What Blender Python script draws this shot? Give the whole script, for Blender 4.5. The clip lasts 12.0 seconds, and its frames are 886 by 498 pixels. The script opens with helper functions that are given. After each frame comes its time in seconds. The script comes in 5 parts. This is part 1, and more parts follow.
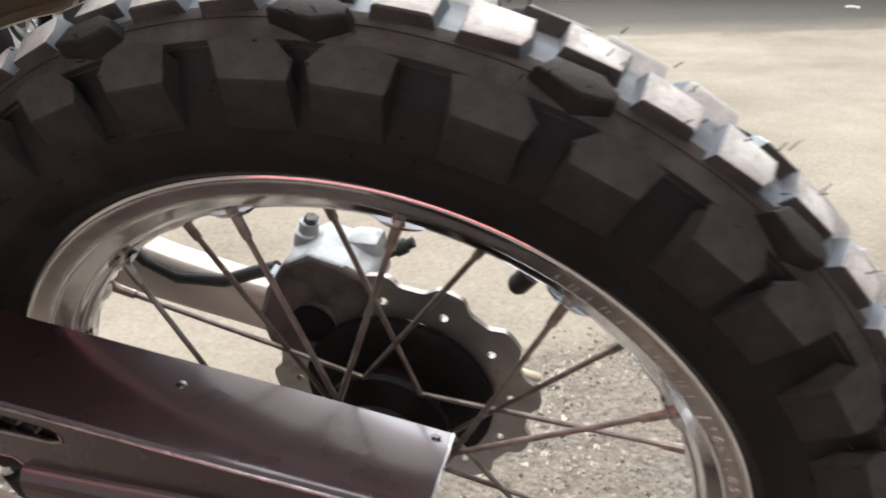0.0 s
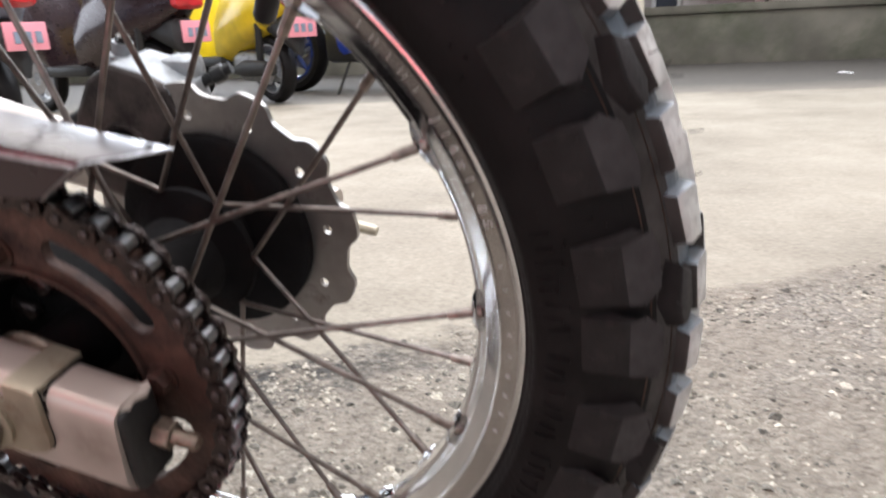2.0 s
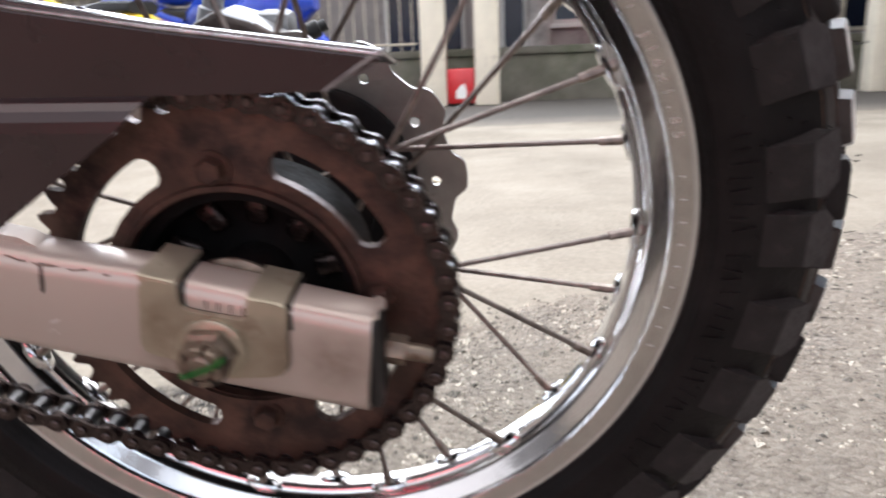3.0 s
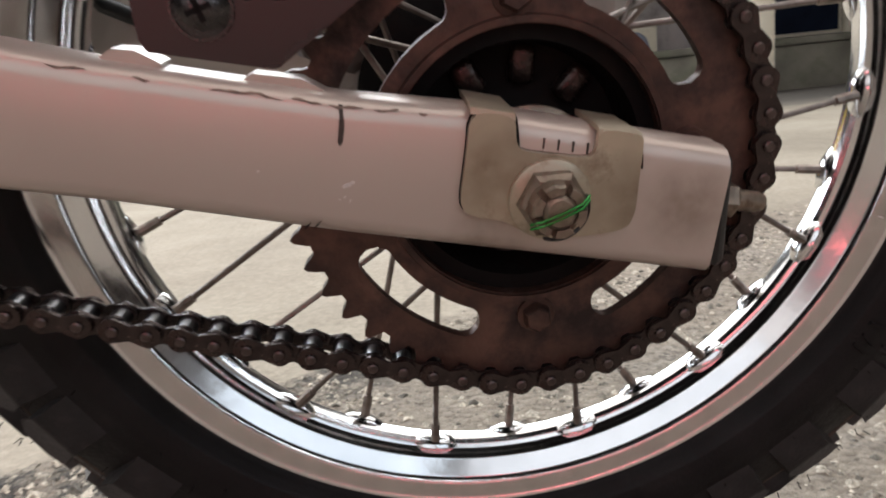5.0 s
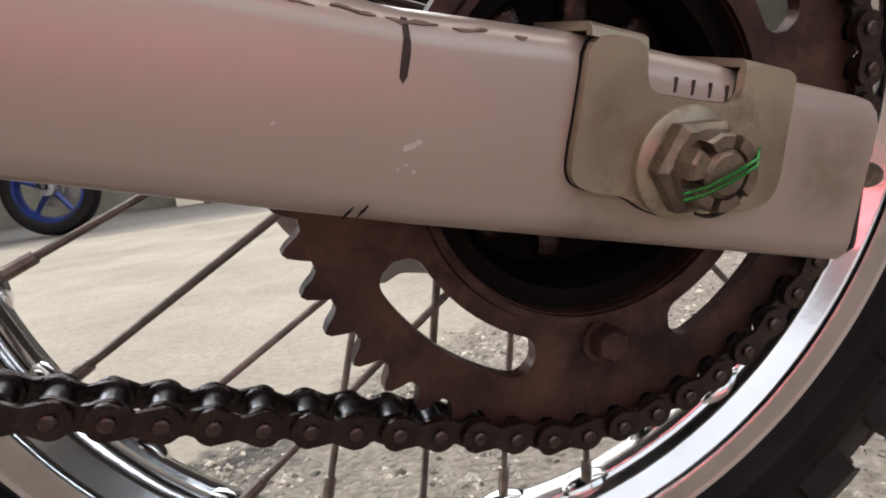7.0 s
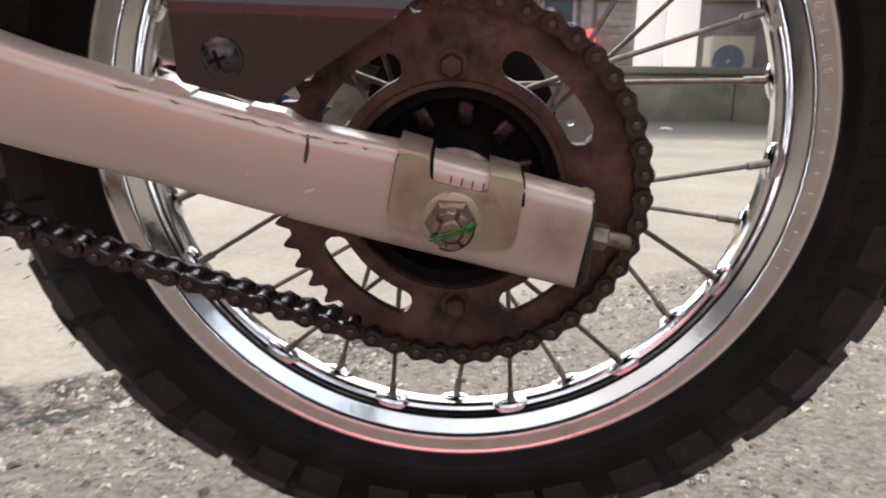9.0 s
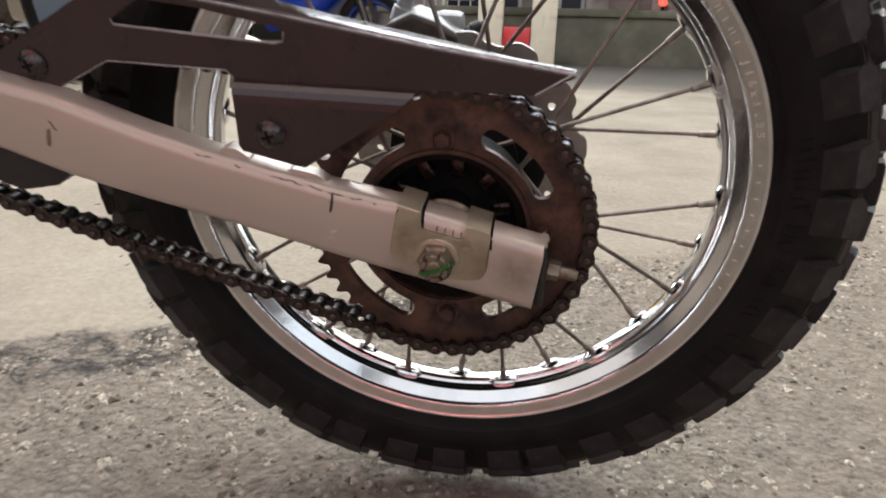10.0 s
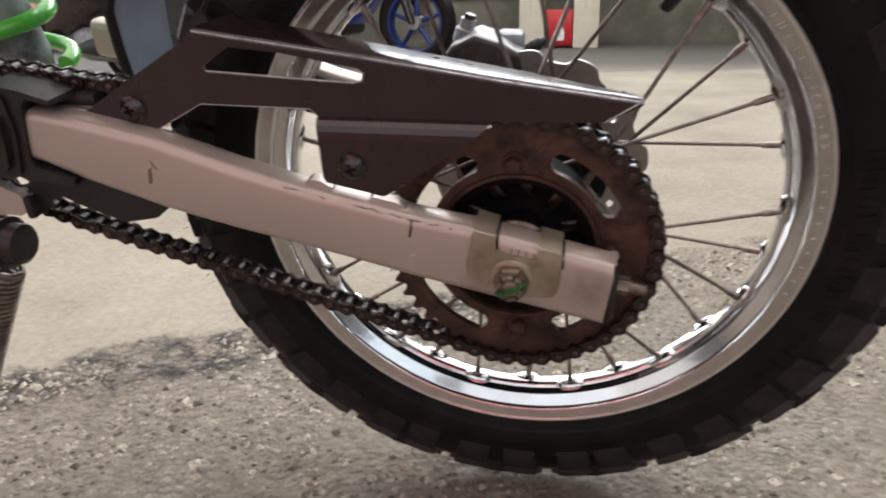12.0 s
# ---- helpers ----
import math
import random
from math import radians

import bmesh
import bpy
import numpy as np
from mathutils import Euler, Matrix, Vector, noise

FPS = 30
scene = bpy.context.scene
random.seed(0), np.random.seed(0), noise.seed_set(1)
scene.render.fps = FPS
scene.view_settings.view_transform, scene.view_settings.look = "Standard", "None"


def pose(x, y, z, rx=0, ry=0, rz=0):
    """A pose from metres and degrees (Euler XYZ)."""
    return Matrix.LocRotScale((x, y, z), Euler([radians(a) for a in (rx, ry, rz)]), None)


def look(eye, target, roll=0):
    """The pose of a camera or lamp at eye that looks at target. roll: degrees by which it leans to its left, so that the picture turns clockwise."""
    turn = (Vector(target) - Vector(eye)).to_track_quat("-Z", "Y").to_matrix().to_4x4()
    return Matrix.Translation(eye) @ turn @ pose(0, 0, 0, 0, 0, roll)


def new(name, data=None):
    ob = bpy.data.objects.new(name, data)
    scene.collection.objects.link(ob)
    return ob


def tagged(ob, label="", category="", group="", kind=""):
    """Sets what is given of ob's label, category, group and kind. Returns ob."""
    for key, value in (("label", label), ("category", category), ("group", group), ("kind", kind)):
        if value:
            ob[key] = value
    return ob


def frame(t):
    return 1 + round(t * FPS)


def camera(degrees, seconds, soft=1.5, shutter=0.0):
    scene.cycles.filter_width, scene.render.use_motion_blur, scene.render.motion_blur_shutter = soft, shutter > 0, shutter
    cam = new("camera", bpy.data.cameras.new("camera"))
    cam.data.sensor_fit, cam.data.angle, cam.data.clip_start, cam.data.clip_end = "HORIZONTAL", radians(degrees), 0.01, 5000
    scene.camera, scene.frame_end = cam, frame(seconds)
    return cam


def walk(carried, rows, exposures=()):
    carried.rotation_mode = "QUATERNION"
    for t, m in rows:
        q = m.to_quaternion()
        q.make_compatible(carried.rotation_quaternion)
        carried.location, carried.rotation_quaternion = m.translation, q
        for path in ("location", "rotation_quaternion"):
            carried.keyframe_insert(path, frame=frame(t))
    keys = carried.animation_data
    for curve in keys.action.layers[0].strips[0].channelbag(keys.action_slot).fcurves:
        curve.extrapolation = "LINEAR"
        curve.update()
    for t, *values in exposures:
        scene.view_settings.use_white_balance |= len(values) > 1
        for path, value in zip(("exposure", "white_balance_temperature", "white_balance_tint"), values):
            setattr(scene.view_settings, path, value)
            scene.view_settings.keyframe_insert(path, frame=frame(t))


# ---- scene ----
# ---------------------------------------------------------------- camera
cam = camera(65.3, 12.0, soft=1.9, shutter=0.7)
ROWS = [
    (0, 0.1402, -0.3135, 0.5944, 65.41, 2.54, 14.40),
    (0.5, 0.1860, -0.3314, 0.5822, 68.76, 3.25, 15.61),
    (1, 0.2518, -0.3155, 0.5444, 73.37, 6.32, 19.73),
    (1.5, 0.2725, -0.3008, 0.4837, 70.44, 5.14, 19.11),
    (2, 0.2674, -0.3186, 0.4253, 72.36, 2.65, 15.88),
    (2.5, 0.2111, -0.3507, 0.3854, 73.12, 0.95, 11.96),
    (3, 0.1127, -0.3746, 0.3795, 75.12, 2.18, 3.67),
    (3.5, 0.0178, -0.3598, 0.3686, 76.87, 2.15, -1.40),
    (3.7, -0.0084, -0.3683, 0.3566, 77.15, 3.04, -0.51),
    (5.3, -0.0600, -0.3288, 0.3019, 77.48, 7.30, -7.48),
    (5.5, -0.0700, -0.3117, 0.2957, 77.49, 8.20, -9.69),
    (6, -0.1004, -0.2672, 0.2848, 78.40, 6.95, -16.75),
    (6.5, -0.1044, -0.2656, 0.2870, 80.71, 7.14, -17.71),
    (6.7, -0.1050, -0.2623, 0.2863, 80.95, 7.00, -18.04),
    (8.3, -0.0641, -0.3246, 0.2826, 83.43, 1.10, -7.78),
    (8.5, -0.0374, -0.3651, 0.2971, 81.60, -0.35, -3.49),
    (9, 0.0057, -0.4317, 0.3334, 76.53, -0.77, 2.02),
    (9.5, 0.0299, -0.4689, 0.3671, 74.42, -0.48, 5.28),
    (10, 0.0519, -0.5176, 0.4121, 71.49, -1.46, 7.55),
    (10.5, 0.0563, -0.5373, 0.4353, 71.02, -1.03, 8.58),
    (11, 0.0574, -0.5425, 0.4384, 71.56, -0.71, 8.93),
    (11.5, 0.0566, -0.5471, 0.4401, 71.19, -0.40, 9.50),
    (12, 0.0359, -0.5356, 0.4415, 70.28, 1.32, 10.60),
]
# the phone's own exposure and white balance along the walk: seconds, stops, kelvin, tint
METER = [
    (0.0, 0.40, 6350, 10), (0.5, 0.39, 6330, 11), (1.0, 0.46, 6170, 12), (2.0, 0.50, 6120, 12), (3.0, 0.50, 6060, 12.5), (3.7, 0.40, 6120, 12),
    (5.3, 0.13, 6400, 10), (6.7, 0.15, 6350, 10.5), (8.3, 0.46, 6030, 12.5), (9.0, 0.34, 6220, 11.5), (10.0, 0.08, 6460, 10), (12.0, 0.07, 6460, 10),
]
walk(cam, [(t, pose(x, y, z, rx, ry, rz)) for t, x, y, z, rx, ry, rz in ROWS], METER)

# ---------------------------------------------------------------- light
world = bpy.data.worlds.new("night")
scene.world = world
world.use_nodes = True
world.node_tree.nodes["Background"].inputs[0].default_value = (1.0, 0.96, 0.92, 1)
world.node_tree.nodes["Background"].inputs[1].default_value = 0.014


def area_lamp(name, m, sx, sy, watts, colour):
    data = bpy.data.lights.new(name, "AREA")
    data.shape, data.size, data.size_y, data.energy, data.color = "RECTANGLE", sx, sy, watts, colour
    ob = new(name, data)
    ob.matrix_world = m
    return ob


# unseen area lamps added round the lot, placed by reflections in rim and guard
area_lamp("overhead_lamp", look((-1.0, 1.82, 3.4), (-1.0, 1.80, 0.0)), 9.6, 6.85, 364, (1.0, 0.94, 0.87))
area_lamp("small_overhead_lamp", look((-0.35, 0.6, 3.3), (-0.35, 0.59, 0.0)), 2.2, 0.9, 42, (0.90, 0.95, 1.0))
area_lamp("back_lamp", look((-0.2, 5.2, 3.6), (0.0, 0, 0.2)), 5.2, 1.7, 255, (0.88, 0.94, 1.0))
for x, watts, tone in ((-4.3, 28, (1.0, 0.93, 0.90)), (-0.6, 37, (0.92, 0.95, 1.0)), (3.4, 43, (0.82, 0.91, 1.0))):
    area_lamp("front_lamp", look((x, -4.8, 2.65), (x * 0.4, 0, 0.9)), 3.6, 3.6, watts, tone)
area_lamp("left_lamp", look((-8.0, 3.0, 1.6), (0, 0, 0.5)), 5.0, 2.2, 70, (0.92, 0.96, 1.0))
area_lamp("left_lamp", look((-5.5, 9.2, 2.3), (0, 0, 0.5)), 7.0, 2.4, 420, (0.92, 0.96, 1.0))
# two unseen red lamps added for the red lines and pink cast
area_lamp("red_high_lamp", look((-1.2, -2.2, 3.30), (-0.2, 0, 0.3)), 5.4, 0.32, 15.0, (1.0, 0.05, 0.09))
area_lamp("red_glow_lamp", look((-0.4, -2.7, 0.17), (-0.05, 0, 0.36)), 2.4, 0.15, 4.0, (1.0, 0.17, 0.19))


# ---------------------------------------------------------------- materials
def material(name, colour, rough=0.5, metal=0.0, var=0.25, scale=40.0, bump=0.15, fine=300.0, dirt=None, dirt_amount=0.45, dirt_scale=9.0, coat=0.0):
    """A surface with variation at two scales, optional dirt and a fine relief."""
    mat = bpy.data.materials.new(name)
    mat.use_nodes = True
    nt = mat.node_tree
    bsdf = nt.nodes["Principled BSDF"]
    co = nt.nodes.new("ShaderNodeTexCoord")
    n1 = nt.nodes.new("ShaderNodeTexNoise")
    n1.inputs["Scale"].default_value, n1.inputs["Detail"].default_value = scale, 5
    n2 = nt.nodes.new("ShaderNodeTexNoise")
    n2.inputs["Scale"].default_value, n2.inputs["Detail"].default_value = fine, 3
    nt.links.new(co.outputs["Object"], n1.inputs["Vector"])
    nt.links.new(co.outputs["Object"], n2.inputs["Vector"])
    ramp = nt.nodes.new("ShaderNodeMapRange")
    ramp.inputs["From Min"].default_value, ramp.inputs["From Max"].default_value = 0.3, 0.7
    ramp.inputs["To Min"].default_value, ramp.inputs["To Max"].default_value = 1 - var, 1 + var
    nt.links.new(n1.outputs["Fac"], ramp.inputs["Value"])
    mul = nt.nodes.new("ShaderNodeVectorMath")
    mul.operation = "SCALE"
    mul.inputs[0].default_value = colour
    nt.links.new(ramp.outputs[0], mul.inputs["Scale"])
    last = mul.outputs[0]
    rr = nt.nodes.new("ShaderNodeMapRange")
    rr.inputs["From Min"].default_value, rr.inputs["From Max"].default_value = 0.1, 0.9
    rr.inputs["To Min"].default_value, rr.inputs["To Max"].default_value = rough * 0.8, min(1, rough * 1.25)
    nt.links.new(n2.outputs["Fac"], rr.inputs["Value"])
    rough_out = rr.outputs[0]
    if dirt:
        n3 = nt.nodes.new("ShaderNodeTexNoise")
        n3.inputs["Scale"].default_value, n3.inputs["Detail"].default_value, n3.inputs["Roughness"].default_value = dirt_scale, 8, 0.7
        nt.links.new(co.outputs["Object"], n3.inputs["Vector"])
        m3 = nt.nodes.new("ShaderNodeMapRange")
        m3.inputs["From Min"].default_value, m3.inputs["From Max"].default_value = 0.62 - dirt_amount * 0.3, 0.80 - dirt_amount * 0.3
        nt.links.new(n3.outputs["Fac"], m3.inputs["Value"])
        mix = nt.nodes.new("ShaderNodeMix")
        mix.data_type = "RGBA"
        nt.links.new(m3.outputs[0], mix.inputs["Factor"])
        nt.links.new(last, mix.inputs[6])
        mix.inputs[7].default_value = (*dirt, 1)
        last = mix.outputs[2]
        mr = nt.nodes.new("ShaderNodeMix")
        nt.links.new(m3.outputs[0], mr.inputs["Factor"])
        nt.links.new(rough_out, mr.inputs[2])
        mr.inputs[3].default_value = min(1, rough + 0.3)
        rough_out = mr.outputs[0]
    nt.links.new(last, bsdf.inputs["Base Color"])
    nt.links.new(rough_out, bsdf.inputs["Roughness"])
    bsdf.inputs["Metallic"].default_value = metal
    bsdf.inputs["Coat Weight"].default_value = coat
    bsdf.inputs["Coat Roughness"].default_value = 0.12
    if bump:
        b = nt.nodes.new("ShaderNodeBump")
        b.inputs["Strength"].default_value, b.inputs["Distance"].default_value = bump, 0.0015
        nt.links.new(n2.outputs["Fac"], b.inputs["Height"])
        nt.links.new(b.outputs[0], bsdf.inputs["Normal"])
    return mat


# worn dusty rubber, paler still with the lamps' sheen put into its colour
WORN_LIT = material("worn_dusty_lit_rubber", (0.60, 0.60, 0.575), 0.42, 0, 0.30, 70, 0.4, 420, (0.20, 0.175, 0.15), 0.25, 45)
# one rubber in two tones: darker flanks, tops lightened for light from above
FLANK = material("scuffed_shoulder_rubber", (0.022, 0.0205, 0.020), 0.6, 0, 0.3, 50, 0.3, 420, (0.05, 0.044, 0.040), 0.15, 40)
LIT_TOP = material("lit_grey_block_tops", (0.044, 0.042, 0.042), 0.55, 0, 0.35, 60, 0.3, 420, (0.08, 0.072, 0.066), 0.3, 40)
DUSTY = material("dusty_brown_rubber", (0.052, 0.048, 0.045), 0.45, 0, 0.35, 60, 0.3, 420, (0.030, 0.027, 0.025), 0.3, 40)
# bluish lamp reflection painted into groove floors and crown block end walls
GROOVE = material("pale_sheen_groove_rubber", (0.15, 0.175, 0.20), 0.30, 0, 0.25, 60, 0.2, 300, (0.12, 0.115, 0.11), 0.25, 45)
SATIN = material("satin_alloy", (0.60, 0.59, 0.575), 0.22, 1.0, 0.10, 70, 0.12, 60)
STRIPE = material("orange_stripe", (0.055, 0.036, 0.024), 0.7, 0, 0.4, 200, 0.1, 300)
RUST = material("rusty_zinc", (0.22, 0.18, 0.14), 0.38, 0.7, 0.3, 150, 0.3, 400, (0.13, 0.085, 0.055), 0.35, 160)
RUBBER = material("rubber", (0.0085, 0.0075, 0.0076), 0.50, 0, 0.3, 30, 0.25, 420, (0.022, 0.019, 0.018), 0.2, 14)
RUBBER.node_tree.nodes["Principled BSDF"].inputs["Specular IOR Level"].default_value = 0.20
for rubbery in (FLANK, LIT_TOP, DUSTY, RUBBER):
    rubbery.node_tree.nodes["Principled BSDF"].inputs["Specular IOR Level"].default_value = 0.16
CHROME = material("polished_alloy", (0.80, 0.81, 0.82), 0.12, 1.0, 0.09, 25, 0.16, 42)
SPOKE = material("dull_steel", (0.20, 0.17, 0.15), 0.42, 0.85, 0.35, 90, 0.2, 500)
NIPPLE = material("tarnished_nickel", (0.26, 0.22, 0.19), 0.38, 0.9, 0.35, 120, 0.2, 500)
SPROCKET = material("rusty_steel", (0.090, 0.047, 0.035), 0.38, 0.40, 0.50, 38, 0.35, 320, (0.024, 0.014, 0.012), 0.55, 24)
CHAIN = material("oily_chain_steel", (0.055, 0.042, 0.039), 0.20, 0.75, 0.5, 120, 0.3, 500, (0.045, 0.026, 0.020), 0.4, 60)
PIN = material("dull_pin_steel", (0.11, 0.085, 0.08), 0.32, 0.85, 0.4, 150, 0.1, 500)
ROLLER = material("bright_roller_steel", (0.22, 0.225, 0.235), 0.30, 1.0, 0.3, 150, 0.1, 500)
ARM = material("silver_alloy_paint", (0.50, 0.432, 0.380), 0.33, 0.36, 0.05, 9, 0.0, 160)
GUARD = material("black_painted_steel", (0.034, 0.019, 0.021), 0.28, 0.45, 0.15, 20, 0.02, 40, (0.04, 0.03, 0.03), 0.05, 26, coat=0.5)
BLACK = material("black_hub_paint", (0.009, 0.008, 0.008), 0.62, 0.1, 0.3, 40, 0.2, 300, (0.02, 0.013, 0.011), 0.3, 25)
BLACK.node_tree.nodes["Principled BSDF"].inputs["Specular IOR Level"].default_value = 0.06
OLIVE = material("olive_brown_plastic", (0.20, 0.155, 0.10), 0.35, 0, 0.15, 12, 0.05, 200, coat=0.2)
PLASTIC = material("black_plastic", (0.012, 0.0115, 0.0115), 0.5, 0, 0.3, 40, 0.2, 400)
DISC = material("brake_steel", (0.36, 0.34, 0.32), 0.38, 0.9, 0.15, 60, 0.1, 500, (0.13, 0.10, 0.085), 0.2, 30)
BROWN_CAST = material("dark_brown_casting", (0.075, 0.057, 0.050), 0.5, 0.3, 0.4, 50, 0.3, 300, (0.03, 0.022, 0.02), 0.45, 30)
CASTING = material("dark_cast_steel", (0.030, 0.027, 0.026), 0.38, 0.4, 0.3, 60, 0.2, 300)
CAST = material("grey_cast_alloy", (0.33, 0.34, 0.35), 0.5, 0.45, 0.25, 60, 0.3, 300, (0.10, 0.075, 0.065), 0.3, 28)
ZINC = material("yellow_zinc_plate", (0.42, 0.375, 0.285), 0.36, 0.6, 0.16, 45, 0.10, 300, (0.22, 0.175, 0.12), 0.22, 55)
CHIP = material("brown_chipped_paint", (0.17, 0.115, 0.09), 0.6, 0, 0.4, 300, 0.1, 400)
SCUFFED = material("brown_scuff", (0.20, 0.125, 0.085), 0.6, 0, 0.4, 300, 0.1, 400)
GOUGE = material("dark_brown_gouge", (0.045, 0.034, 0.028), 0.7, 0, 0.4, 300, 0.1, 400)
FLECK = material("grey_white_fleck", (0.62, 0.58, 0.55), 0.6, 0, 0.1, 300, 0.1, 400)
# pale metal for the highlight lines added to the guard's edges
EDGE = material("pale_edge_highlight", (0.34, 0.32, 0.32), 0.30, 0.9, 0.35, 160, 0.1, 400)
SCREW = material("dark_screw", (0.075, 0.07, 0.07), 0.26, 0.9, 0.2, 100, 0.1, 500)
GREEN = material("green_enamel", (0.10, 0.55, 0.06), 0.28, 0, 0.15, 30, 0.05, 300, coat=0.5)
WIRE = material("green_wire", (0.012, 0.20, 0.03), 0.22, 0.5, 0.2, 60, 0.05, 300)
RED = material("red_plastic", (0.48, 0.015, 0.02), 0.35, 0, 0.15, 20, 0.05, 300, coat=0.4)
NAVY_WHEEL = material("navy_wheel_paint", (0.010, 0.030, 0.17), 0.35, 0.2, 0.3, 12, 0.05, 200, (0.02, 0.02, 0.03), 0.4, 8)
BLUE = material("blue_paint", (0.008, 0.045, 0.42), 0.28, 0.2, 0.15, 10, 0.03, 200, coat=0.5)
YELLOW = material("yellow_paint", (0.80, 0.58, 0.01), 0.3, 0, 0.12, 10, 0.03, 200, coat=0.5)
GREY = material("grey_blue_plastic", (0.20, 0.235, 0.30), 0.5, 0, 0.2, 20, 0.1, 300)
PINK = material("pink_plate", (0.75, 0.28, 0.33), 0.45, 0, 0.05, 10, 0.02, 200)
WHITE = material("white_paint", (0.75, 0.75, 0.73), 0.5, 0, 0.08, 6, 0.05, 100, (0.45, 0.42, 0.38), 0.15, 5)
CREAM = material("cream_post_paint", (0.78, 0.73, 0.60), 0.55, 0, 0.08, 5, 0.1, 90, (0.45, 0.40, 0.32), 0.2, 6)
CONCRETE = material("stained_wall_concrete", (0.165, 0.158, 0.128), 0.85, 0, 0.35, 2.5, 0.4, 60, (0.10, 0.11, 0.075), 0.5, 1.6)
STONE = material("loose_grit", (0.38, 0.345, 0.285), 0.85, 0, 0.5, 300, 0.3, 500)


def vary_by_island(mat, lo, hi):
    """Gives each loose stone its own tone."""
    nt = mat.node_tree
    bsdf = nt.nodes["Principled BSDF"]
    old = bsdf.inputs["Base Color"].links[0].from_socket
    geo = nt.nodes.new("ShaderNodeNewGeometry")
    mr = nt.nodes.new("ShaderNodeMapRange")
    mr.inputs["To Min"].default_value, mr.inputs["To Max"].default_value = lo, hi
    nt.links.new(geo.outputs["Random Per Island"], mr.inputs["Value"])
    mul = nt.nodes.new("ShaderNodeVectorMath")
    mul.operation = "SCALE"
    nt.links.new(old, mul.inputs[0])
    nt.links.new(mr.outputs[0], mul.inputs["Scale"])
    nt.links.new(mul.outputs[0], bsdf.inputs["Base Color"])


def add_stain(mat, centre, radius, colour):
    """A soft dirty patch round a place on the thing, broken up by noise."""
    nt = mat.node_tree
    bsdf = nt.nodes["Principled BSDF"]
    old = bsdf.inputs["Base Color"].links[0].from_socket
    co = nt.nodes.new("ShaderNodeTexCoord")
    dist = nt.nodes.new("ShaderNodeVectorMath")
    dist.operation = "DISTANCE"
    dist.inputs[1].default_value = centre
    nt.links.new(co.outputs["Object"], dist.inputs[0])
    n = nt.nodes.new("ShaderNodeTexNoise")
    n.inputs["Scale"].default_value, n.inputs["Detail"].default_value = 120, 6
    nt.links.new(co.outputs["Object"], n.inputs["Vector"])
    near = nt.nodes.new("ShaderNodeMapRange")
    near.inputs["From Min"].default_value, near.inputs["From Max"].default_value = radius, radius * 0.25
    nt.links.new(dist.outputs["Value"], near.inputs["Value"])
    mul = nt.nodes.new("ShaderNodeMath")
    mul.operation = "MULTIPLY"
    nt.links.new(near.outputs[0], mul.inputs[0])
    nt.links.new(n.outputs["Fac"], mul.inputs[1])
    mix = nt.nodes.new("ShaderNodeMix")
    mix.data_type = "RGBA"
    nt.links.new(mul.outputs[0], mix.inputs["Factor"])
    nt.links.new(old, mix.inputs[6])
    mix.inputs[7].default_value = (*colour, 1)
    nt.links.new(mix.outputs[2], bsdf.inputs["Base Color"])


add_stain(ARM, (0.049, -0.121, -0.008), 0.020, (0.16, 0.115, 0.08))
add_stain(ARM, (-0.020, -0.121, -0.012), 0.016, (0.20, 0.15, 0.11))
add_stain(ZINC, (0.030, -0.124, -0.006), 0.022, (0.16, 0.115, 0.075))
add_stain(ZINC, (-0.020, -0.124, 0.010), 0.018, (0.20, 0.15, 0.10))
vary_by_island(STONE, 0.22, 1.45)


